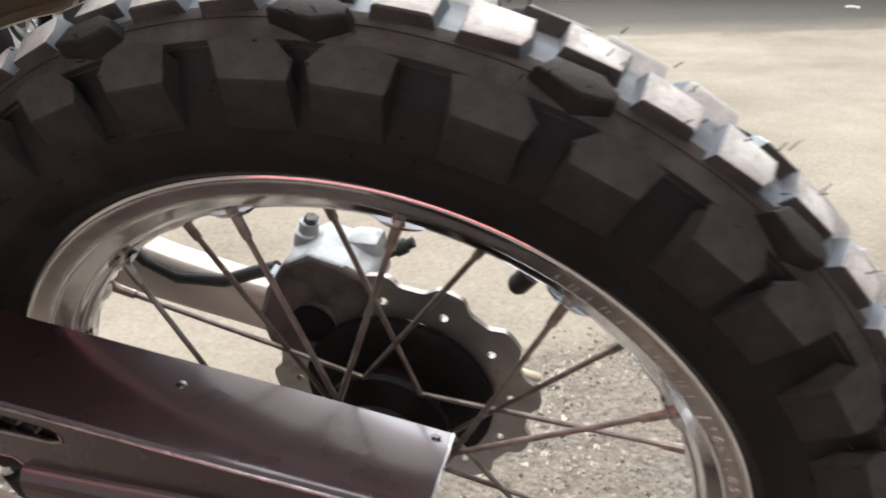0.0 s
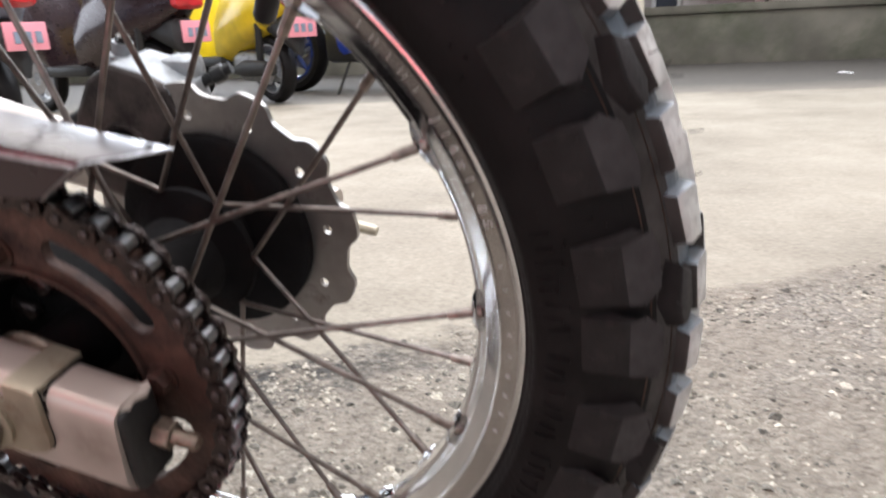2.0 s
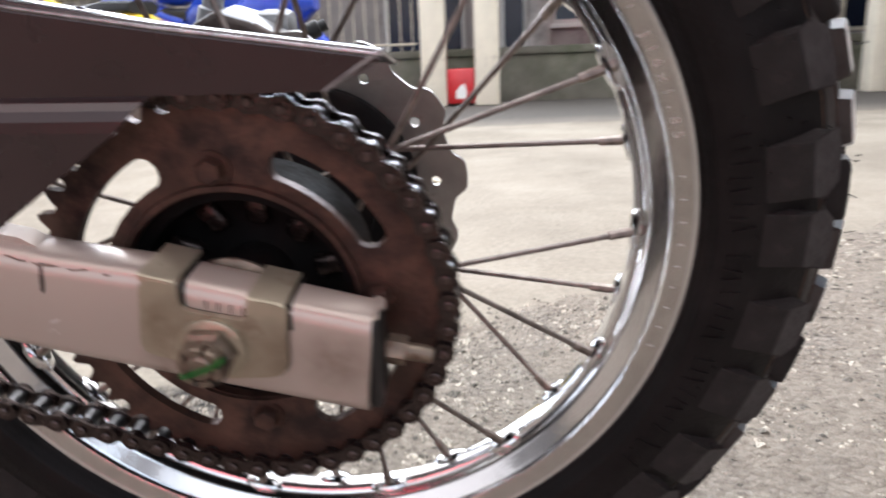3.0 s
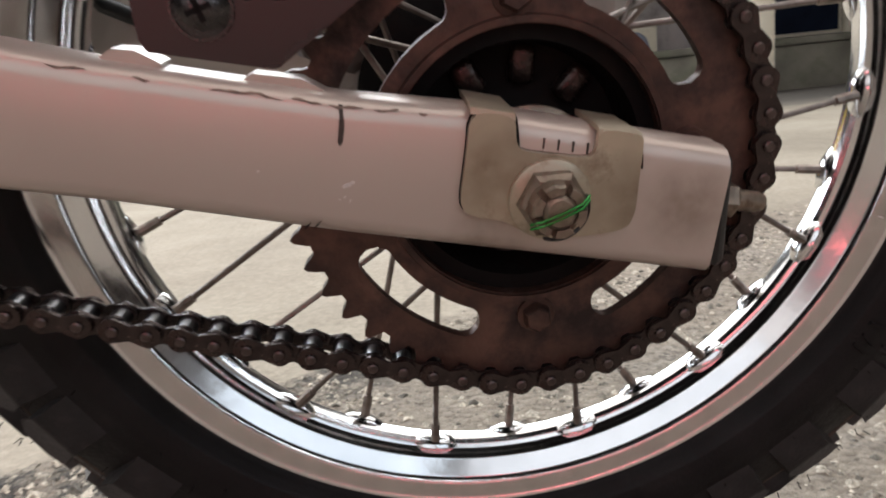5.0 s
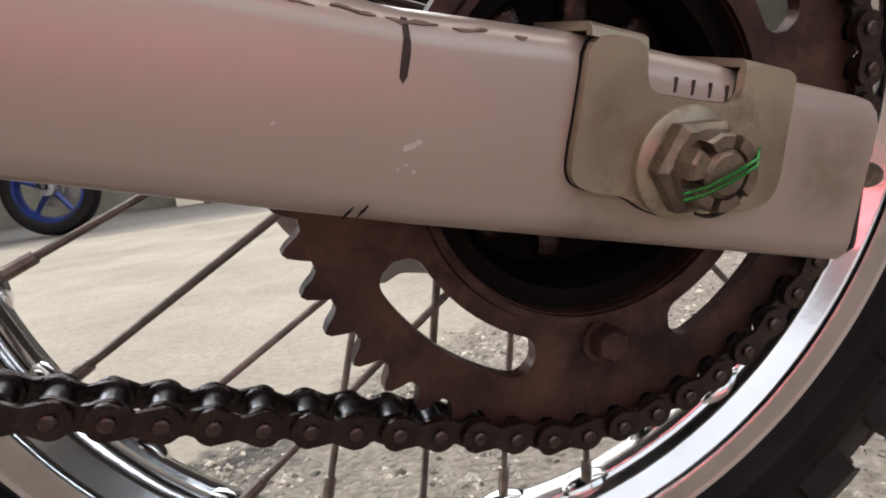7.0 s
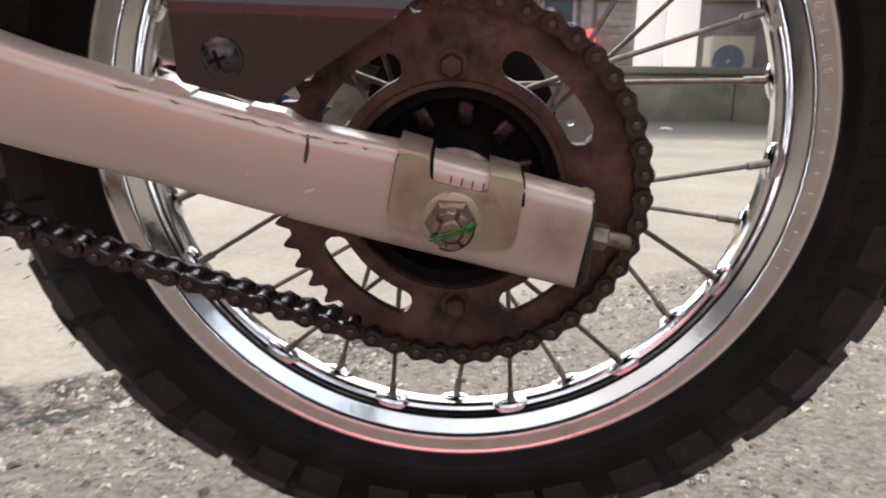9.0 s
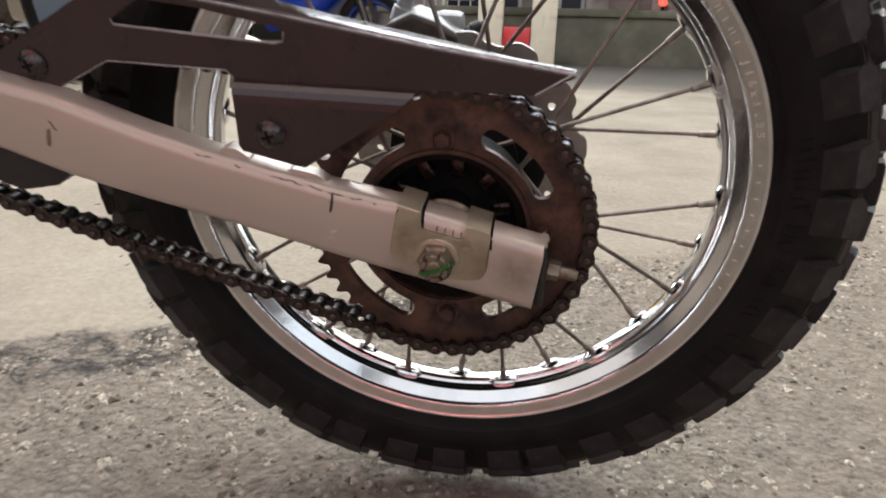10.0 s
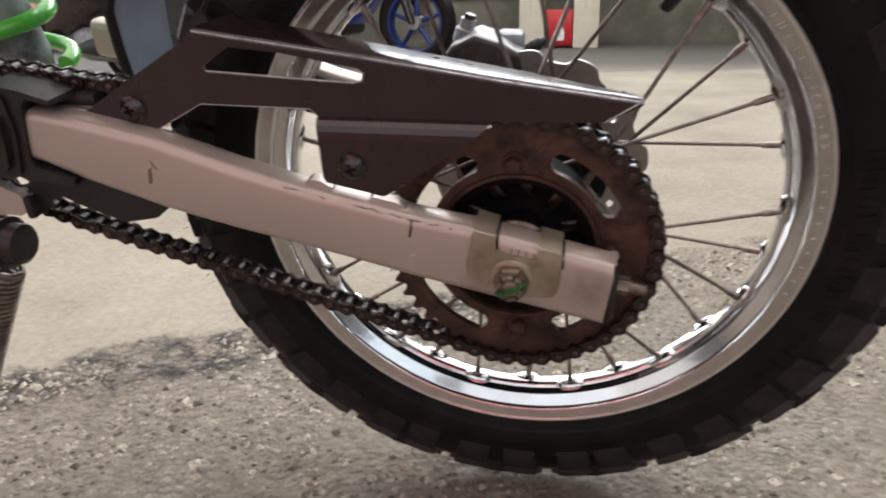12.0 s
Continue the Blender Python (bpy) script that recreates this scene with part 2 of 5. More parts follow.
def ground_material():
    mat = bpy.data.materials.new("concrete_and_worn_asphalt")
    mat.use_nodes = True
    nt = mat.node_tree
    bsdf = nt.nodes["Principled BSDF"]
    bsdf.inputs["Roughness"].default_value = 0.85
    co = nt.nodes.new("ShaderNodeTexCoord")

    def noise_at(scale, detail=6, rough=0.6):
        n = nt.nodes.new("ShaderNodeTexNoise")
        n.inputs["Scale"].default_value, n.inputs["Detail"].default_value, n.inputs["Roughness"].default_value = scale, detail, rough
        nt.links.new(co.outputs["Object"], n.inputs["Vector"])
        return n.outputs["Fac"]

    def ramp(fac, stops):
        r = nt.nodes.new("ShaderNodeValToRGB")
        r.color_ramp.elements[0].position, r.color_ramp.elements[0].color = stops[0][0], (*stops[0][1], 1)
        r.color_ramp.elements[1].position, r.color_ramp.elements[1].color = stops[-1][0], (*stops[-1][1], 1)
        for p, c in stops[1:-1]:
            e = r.color_ramp.elements.new(p)
            e.color = (*c, 1)
        nt.links.new(fac, r.inputs[0])
        return r.outputs[0]

    def math_node(op, a, b):
        m = nt.nodes.new("ShaderNodeMath")
        m.operation = op
        for k, v in enumerate((a, b)):
            if isinstance(v, (int, float)):
                m.inputs[k].default_value = v
            else:
                nt.links.new(v, m.inputs[k])
        return m.outputs[0]

    def mix(fac, a, b):
        m = nt.nodes.new("ShaderNodeMix")
        m.data_type = "RGBA"
        nt.links.new(fac, m.inputs["Factor"])
        nt.links.new(a, m.inputs[6])
        nt.links.new(b, m.inputs[7])
        return m.outputs[2]

    slab = ramp(noise_at(1.6, 9, 0.68), [(0.36, (0.19, 0.163, 0.126)), (0.5, (0.293, 0.256, 0.201)), (0.64, (0.385, 0.343, 0.276))])
    slab_fine = ramp(noise_at(75, 9, 0.8), [(0.33, (0.11, 0.094, 0.070)), (0.6, (0.355, 0.312, 0.246))])
    slab = mix(math_node("MULTIPLY", noise_at(9, 8, 0.75), 0.85), slab, slab_fine)
    def cells(scale):
        v = nt.nodes.new("ShaderNodeTexVoronoi")
        v.inputs["Scale"].default_value = scale
        nt.links.new(co.outputs["Object"], v.inputs["Vector"])
        return v

    vor, vor2 = cells(105), cells(230)
    grit = ramp(vor.outputs["Color"], [(0.0, (0.11, 0.10, 0.086)), (0.35, (0.33, 0.288, 0.243)), (0.75, (0.49, 0.435, 0.368)), (1.0, (0.66, 0.62, 0.545))])
    gaps = ramp(vor.outputs["Distance"], [(0.40, (1, 1, 1)), (0.75, (0.30, 0.29, 0.27))])
    tar = ramp(vor2.outputs["Color"], [(0.2, (0.08, 0.075, 0.068)), (0.7, (0.43, 0.381, 0.325))])
    asphalt = mix(ramp(noise_at(60, 6, 0.7), [(0.42, (0, 0, 0)), (0.58, (1, 1, 1))]), grit, tar)
    shade = nt.nodes.new("ShaderNodeMix")
    shade.data_type, shade.blend_type = "RGBA", "MULTIPLY"
    shade.inputs["Factor"].default_value = 0.45
    nt.links.new(asphalt, shade.inputs[6])
    nt.links.new(gaps, shade.inputs[7])
    asphalt = shade.outputs[2]
    # dark spots here carry the shade of the coarse relief in colour
    cement = ramp(noise_at(48, 9, 0.85), [(0.33, (0.04, 0.035, 0.028)), (0.41, (0.225, 0.190, 0.151)), (0.55, (0.36, 0.310, 0.250)), (0.74, (0.53, 0.470, 0.392))])
    asphalt = mix(ramp(noise_at(4.5, 7, 0.65), [(0.30, (0, 0, 0)), (0.50, (0.92, 0.92, 0.92))]), asphalt, cement)
    xyz = nt.nodes.new("ShaderNodeSeparateXYZ")
    nt.links.new(co.outputs["Object"], xyz.inputs[0])
    x, y = xyz.outputs[0], xyz.outputs[1]
    edge = math_node("SUBTRACT", y, math_node("ADD", math_node("MULTIPLY", x, 0.62), 0.54))
    wob = math_node("MULTIPLY", math_node("SUBTRACT", noise_at(7, 9, 0.72), 0.5), 0.30)
    edge = math_node("ADD", edge, wob)
    fac = ramp(edge, [(0.0, (0, 0, 0)), (0.05, (1, 1, 1))])
    col = mix(fac, asphalt, slab)
    # broken tar joint along the slab's edge, widest towards the stand
    reach = ramp(math_node("ADD", x, math_node("MULTIPLY", noise_at(9, 5, 0.6), 0.3)), [(-0.0, (1, 1, 1)), (0.25, (0, 0, 0))])
    band = nt.nodes.new("ShaderNodeMapRange")
    band.inputs["From Min"].default_value, band.inputs["From Max"].default_value = 0.075, 0.035
    nt.links.new(math_node("ABSOLUTE", math_node("ADD", edge, 0.03), 0), band.inputs["Value"])
    holes = ramp(noise_at(26, 8, 0.75), [(0.42, (0, 0, 0)), (0.55, (1, 1, 1))])
    seal = ramp(noise_at(120, 6, 0.7), [(0.35, (0.025, 0.023, 0.022)), (0.7, (0.10, 0.092, 0.08))])
    col = mix(math_node("MULTIPLY", math_node("MULTIPLY", band.outputs[0], holes), reach), col, seal)
    strip_edge = math_node("ADD", math_node("SUBTRACT", y, math_node("ADD", math_node("MULTIPLY", x, 0.10), 3.95)), math_node("MULTIPLY", wob, 1.6))
    strip = ramp(strip_edge, [(0.0, (0, 0, 0)), (0.12, (0.55, 0.55, 0.55)), (0.7, (1, 1, 1))])
    road = ramp(noise_at(25, 8, 0.7), [(0.3, (0.062, 0.056, 0.050)), (0.7, (0.115, 0.104, 0.090))])
    col = mix(math_node("MULTIPLY", strip, 0.95), col, road)
    nt.links.new(col, bsdf.inputs["Base Color"])
    bump = nt.nodes.new("ShaderNodeBump")
    bump.inputs["Strength"].default_value, bump.inputs["Distance"].default_value = 1.0, 0.009
    rough_part = math_node("SUBTRACT", noise_at(140, 6, 0.7), math_node("MULTIPLY", vor.outputs["Distance"], 0.9))
    weight = nt.nodes.new("ShaderNodeMapRange")
    weight.inputs["From Min"].default_value, weight.inputs["From Max"].default_value = 0.0, 0.05
    weight.inputs["To Min"].default_value, weight.inputs["To Max"].default_value = 1.0, 0.10
    nt.links.new(edge, weight.inputs["Value"])
    nt.links.new(math_node("MULTIPLY", rough_part, weight.outputs[0]), bump.inputs["Height"])
    nt.links.new(bump.outputs[0], bsdf.inputs["Normal"])
    return mat


GROUND = ground_material()


# ---------------------------------------------------------------- mesh helpers
def to_mesh(name, verts, faces, mat, smooth=True, angle=40):
    me = bpy.data.meshes.new(name)
    me.from_pydata([tuple(v) for v in verts], [], [tuple(f) for f in faces])
    me.validate()
    bm = bmesh.new()
    bm.from_mesh(me)
    bmesh.ops.recalc_face_normals(bm, faces=bm.faces)
    if smooth:
        for f in bm.faces:
            f.smooth = True
        for e in bm.edges:
            if len(e.link_faces) == 2 and e.calc_face_angle(0) > radians(angle):
                e.smooth = False
    bm.to_mesh(me)
    bm.free()
    me.materials.append(mat)
    return me


def part(name, geo, mat, parent, label="", smooth=True, angle=40):
    """One mesh object under a thing or a part; geo is (vertices, faces)."""
    ob = new(name, to_mesh(name, geo[0], geo[1], mat, smooth, angle))
    ob.parent = parent
    if label:
        tagged(ob, label)
    return ob


def again(name, me, parent, m):
    """Another object on the same mesh under parent, at m in the parent's space."""
    ob = new(name, me)
    ob.parent = parent
    ob.matrix_basis = m
    return ob


def thing(name, label, category, m=None, group="", kind=""):
    ob = tagged(new(name), label, category, group, kind)
    ob.empty_display_size = 0.05
    if m is not None:
        ob.matrix_world = m
    return ob


def join(*geos):
    verts, faces = [], []
    for v, f in geos:
        n = len(verts)
        verts += [tuple(p) for p in v]
        faces += [tuple(i + n for i in q) for q in f]
    return verts, faces


def moved(geo, m):
    return [tuple(m @ Vector(v)) for v in geo[0]], geo[1]


def revolve(profile, n, closed=False):
    """Spin (y, r) pairs round the y axis."""
    verts = [(r * math.cos(2 * math.pi * i / n), y, r * math.sin(2 * math.pi * i / n)) for i in range(n) for y, r in profile]
    k = len(profile)
    faces = []
    for i in range(n):
        a, b = i * k, (i + 1) % n * k
        for j in range(k if closed else k - 1):
            q = (j + 1) % k
            faces.append((a + j, a + q, b + q, b + j))
    return verts, faces


def plate(polys, y0, y1):
    """A slab between y0 and y1 from polygons of (x, z) that share corners."""
    index, pts = {}, []

    def at(p):
        key = (round(p[0], 6), round(p[1], 6))
        if key not in index:
            index[key] = len(pts)
            pts.append(p)
        return index[key]

    loops = [[at(p) for p in poly] for poly in polys]
    n = len(pts)
    verts = [(x, y0, z) for x, z in pts] + [(x, y1, z) for x, z in pts]
    faces, count = [], {}
    for loop in loops:
        faces.append(tuple(loop))
        faces.append(tuple(i + n for i in reversed(loop)))
        for a, b in zip(loop, loop[1:] + loop[:1]):
            key = (min(a, b), max(a, b))
            count[key] = count.get(key, 0) + 1
    for (a, b), c in count.items():
        if c == 1:
            faces.append((a, b, b + n, a + n))
    return verts, faces


def tube(points, radius, n=10, cap=True):
    """A round bar along points; radius may be a list."""
    pts = [Vector(p) for p in points]
    rs = radius if isinstance(radius, (list, tuple)) else [radius] * len(pts)
    verts, faces = [], []
    up = None
    for i, p in enumerate(pts):
        d = (pts[min(i + 1, len(pts) - 1)] - pts[max(i - 1, 0)]).normalized()
        if up is None:
            up = Vector((0, 0, 1)) if abs(d.z) < 0.9 else Vector((1, 0, 0))
        side = d.cross(up).normalized()
        up = side.cross(d).normalized()
        for k in range(n):
            a = 2 * math.pi * k / n
            verts.append(p + rs[i] * (math.cos(a) * side + math.sin(a) * up))
    for i in range(len(pts) - 1):
        for k in range(n):
            q = (k + 1) % n
            faces.append((i * n + k, i * n + q, (i + 1) * n + q, (i + 1) * n + k))
    if cap:
        faces.append(tuple(range(n)))
        faces.append(tuple(range((len(pts) - 1) * n, len(pts) * n)))
    return verts, faces


def rod(p0, p1, profile, n=16):
    """A turned piece from p0 to p1: profile of (share of the length, radius)."""
    a, b = Vector(p0), Vector(p1)
    return tube_fixed([a + (b - a) * s for s, _ in profile], [r for _, r in profile], b - a, n)


def tube_fixed(pts, rs, d, n):
    d = Vector(d).normalized()
    up = Vector((0, 0, 1)) if abs(d.z) < 0.9 else Vector((1, 0, 0))
    side = d.cross(up).normalized()
    up = side.cross(d)
    verts, faces = [], []
    for p, r in zip(pts, rs):
        for k in range(n):
            a = 2 * math.pi * k / n
            verts.append(p + r * (math.cos(a) * side + math.sin(a) * up))
    for i in range(len(pts) - 1):
        for k in range(n):
            q = (k + 1) % n
            faces.append((i * n + k, i * n + q, (i + 1) * n + q, (i + 1) * n + k))
    faces.append(tuple(range(n)))
    faces.append(tuple(range((len(pts) - 1) * n, len(pts) * n)))
    return verts, faces


def block(x0, x1, y0, y1, z0, z1, bevel=0.0, segments=2):
    bm = bmesh.new()
    bmesh.ops.create_cube(bm, size=1)
    for v in bm.verts:
        v.co = ((x0 + x1) / 2 + v.co.x * (x1 - x0), (y0 + y1) / 2 + v.co.y * (y1 - y0), (z0 + z1) / 2 + v.co.z * (z1 - z0))
    if bevel:
        bmesh.ops.bevel(bm, geom=bm.edges[:], offset=bevel, segments=segments, affect="EDGES", profile=0.5)
    geo = [v.co.copy() for v in bm.verts], [[v.index for v in f.verts] for f in bm.faces]
    bm.free()
    return geo


def loft(sections, close_ends=True):
    """Skin between rings that all have the same number of points."""
    k = len(sections[0])
    verts = [tuple(p) for s in sections for p in s]
    faces = []
    for i in range(len(sections) - 1):
        for j in range(k):
            q = (j + 1) % k
            faces.append((i * k + j, i * k + q, (i + 1) * k + q, (i + 1) * k + j))
    if close_ends:
        faces += [tuple(range(k)), tuple(range((len(sections) - 1) * k, len(sections) * k))]
    return verts, faces


def turn(theta):
    """Turns a piece built at angle 0 to the angle theta round the axle."""
    return Matrix.Rotation(-theta, 4, "Y")


def polar(r, a):
    return r * math.cos(a), r * math.sin(a)


# ---------------------------------------------------------------- setting
def slab_edge(x, y):
    """How far a place lies beyond the broken edge between asphalt and slab."""
    return y - (0.62 * x + 0.54) + 0.09 * noise.noise((x * 5, y * 5, 3))


def ground_z(x, y):
    near = max(0.0, min(1.0, 1.6 - math.hypot(x, y) / 1.6))
    drop = -0.006 * max(0.0, min(1.0, 0.5 - slab_edge(x, y) / 0.04))
    return near * (0.004 * noise.noise((x * 9, y * 9, 0)) + 0.0016 * noise.noise((x * 41, y * 41, 2)) + drop) - 0.001


def build_ground():
    """One sheet to the horizon, finer and slightly uneven near the wheel."""
    xs = sorted(set([-60, -30, -15, -8, -5, -3.5, 3.5, 5, 8, 15, 30, 60] + [round(-2.5 + 0.025 * i, 3) for i in range(201)]))
    ys = sorted(set([-60, -30, -15, -8, -5, -3, -2, 3, 4, 5, 8, 15, 30, 60] + [round(-1.0 + 0.025 * i, 3) for i in range(121)]))
    verts = [(x, y, ground_z(x, y)) for y in ys for x in xs]
    k = len(xs)
    faces = [(j * k + i, j * k + i + 1, (j + 1) * k + i + 1, (j + 1) * k + i) for j in range(len(ys) - 1) for i in range(k - 1)]
    ob = new("ground", to_mesh("ground", verts, faces, GROUND))
    return tagged(ob, "beige concrete lot with worn gravelly asphalt near the wheel", "ground", kind="structure")


build_ground()


def build_grit():
    """Stones of the worn asphalt, half sunk in it and denser along its broken edge."""
    rng = random.Random(5)
    verts, faces = [], []
    for i in range(30000):
        x = rng.uniform(-1.1, 1.5)
        edge_y = 0.62 * x + 0.54
        e = rng.random()
        if e < 0.16:
            y = edge_y + rng.gauss(-0.05, 0.06)
        else:
            y = edge_y - rng.random() * (edge_y + 0.40)
        if y < -0.40 or slab_edge(x, y) > 0.05 or noise.noise((x * 7, y * 7, 9)) < rng.uniform(-0.5, 0.1):
            continue
        s = min(0.011, rng.lognormvariate(-5.70, 0.45))
        a = rng.uniform(0, 6.28)
        n = len(verts)
        z = ground_z(x, y) - s * 0.12
        for dx, dy, dz in ((1, 0, 0.1), (0.2, 0.9, 0.0), (-0.9, 0.3, 0.15), (-0.4, -0.8, 0.05), (0.1, 0.05, 0.75), (0.45, -0.25, 0.55)):
            dx, dy, dz = dx * rng.uniform(0.7, 1.2), dy * rng.uniform(0.7, 1.2), dz * rng.uniform(0.5, 1.0)
            verts.append((x + s * (dx * math.cos(a) - dy * math.sin(a)), y + s * (dx * math.sin(a) + dy * math.cos(a)), z + s * dz))
        faces += [tuple(n + q for q in f) for f in ((0, 1, 4), (0, 4, 5), (1, 2, 4), (2, 3, 4), (3, 5, 4), (3, 0, 5), (3, 2, 1, 0))]
    ob = new("gravel", to_mesh("gravel", verts, faces, STONE, smooth=False))
    return tagged(ob, "grey and pale grit in the worn asphalt", "gravel", kind="stuff")


build_grit()


def build_litter():
    rng = random.Random(12)
    for x, y, s, mat, label in ((1.60, 5.25, 0.045, WHITE, "crumpled scrap of white paper on the lot"), (0.92, 0.62, 0.011, YELLOW, "tiny dry yellow leaf on the lot")):
        bit = thing("paper_scrap" if mat is WHITE else "dry_leaf", label, "litter", Matrix.Translation((x, y, ground_z(x, y))))
        secs = []
        for k in range(5):
            t = k / 4
            w = s * (0.35 + 0.65 * math.sin(math.pi * (0.15 + 0.7 * t)))
            z = s * rng.uniform(0.0, 0.25)
            secs.append([(s * (2 * t - 1), -w, z), (s * (2 * t - 1), 0, z + s * 0.18), (s * (2 * t - 1), w, z * 0.5), (s * (2 * t - 1), w, z * 0.5 + 0.001), (s * (2 * t - 1), 0, z + s * 0.18 + 0.001), (s * (2 * t - 1), -w, z + 0.001)])
        part("sheet", loft(secs), mat, bit)


build_litter()

WALL_Y = 6.85
wall = tagged(new("wall_north", to_mesh("wall_north", *block(-14, 14, WALL_Y, WALL_Y + 0.22, -0.02, 0.455, 0.02), CONCRETE)), "low stained grey-green concrete boundary wall", "wall", kind="structure")
part("coping", block(-14, 14, WALL_Y - 0.03, WALL_Y + 0.25, 0.455, 0.53, 0.012), CONCRETE, wall)
for i in range(5):
    part("panel_joint", block(-9.3 + 4.0 * i, -9.292 + 4.0 * i, WALL_Y - 0.004, WALL_Y + 0.01, 0.0, 0.45), BLACK, wall)


def build_fence():
    fence = thing("fence", "cream painted metal railing along the top of the wall", "fence")
    y = WALL_Y + 0.11
    for z in (0.60, 1.20):
        part("rail", tube([(-9.0, y, z), (-0.62, y, z)], 0.012, 8), CREAM, fence)
    bar = part("bar", tube([(0, y, 0.52), (0, y, 1.20)], 0.006, 6), CREAM, fence)
    bar.matrix_basis = Matrix.Translation((-0.66, 0, 0))
    for i in range(1, 70):
        again("bar", bar.data, fence, Matrix.Translation((-0.66 - 0.12 * i, 0, 0)))


build_fence()


def build_posts():
    for x in (-0.520, -0.020, 3.54):
        post = thing("post", "cream painted square steel post standing on the lot", "post", Matrix.Translation((x, 6.28, 0)), group="cream posts")
        part("shaft", block(0, 0.232, 0, 0.20, 0.0, 3.4, 0.012), CREAM, post)
        part("cap", block(-0.006, 0.238, -0.006, 0.206, 3.4, 3.42, 0.004), CREAM, post)
    box = thing("extinguisher_box", "red fire extinguisher box with a white mark between two posts", "box", Matrix.Translation((-0.284, 6.30, 0)))
    part("case", block(0, 0.260, 0, 0.18, 0.02, 0.345, 0.012), RED, box)
    part("door", block(0.012, 0.248, -0.008, 0.0, 0.035, 0.33, 0.003), RED, box)
    part("mark", plate([[(0.085, 0.07), (0.180, 0.07), (0.186, 0.14), (0.158, 0.21), (0.126, 0.19), (0.085, 0.14)]], -0.0115, -0.0085), WHITE, box, "white flame mark")
    for fx in (0.03, 0.20):
        part("foot", block(fx, fx + 0.03, 0.02, 0.15, 0.0, 0.02, 0.002), BLACK, box)


build_posts()


def glow(name, colour, strength):
    mat = bpy.data.materials.new(name)
    mat.use_nodes = True
    b = mat.node_tree.nodes["Principled BSDF"]
    b.inputs["Base Color"].default_value = (*colour, 1)
    b.inputs["Emission Color"].default_value = (*colour, 1)
    b.inputs["Emission Strength"].default_value = strength
    return mat


# emission stands in for light falling on the white shutter
LIT = glow("white_panel_glow", (1.0, 0.94, 0.88), 0.50)
SHUTTER = material("grey_mottled_shutter", (0.52, 0.50, 0.48), 0.6, 0, 0.3, 3, 0.1, 60, (0.25, 0.24, 0.23), 0.4, 2.5)
RED_LIT = glow("red_lantern", (1.0, 0.10, 0.07), 1.6)
NAVY = material("dark_glass", (0.012, 0.018, 0.035), 0.2, 0, 0.2, 4, 0.02, 60)
PLASTER = material("grey_plaster", (0.40, 0.37, 0.36), 0.8, 0, 0.2, 2.0, 0.2, 50, (0.11, 0.10, 0.10), 0.3, 1.2)


# unseen wall and soffit added to close the near side for the rim's reflections
south = tagged(new("wall_south", to_mesh("wall_south", *block(-11, 11, -6.55, -6.35, -0.02, 5.0, 0.02), PLASTER)), "plain grey plaster wall added out of view across the lot", "wall", kind="structure")
soffit = tagged(new("ceiling", to_mesh("ceiling", *block(-11, 11, -6.35, -2.55, 5.02, 5.18, 0.02), PLASTER)), "plain grey plaster soffit added out of view, mirrored in the rim", "ceiling", kind="structure")


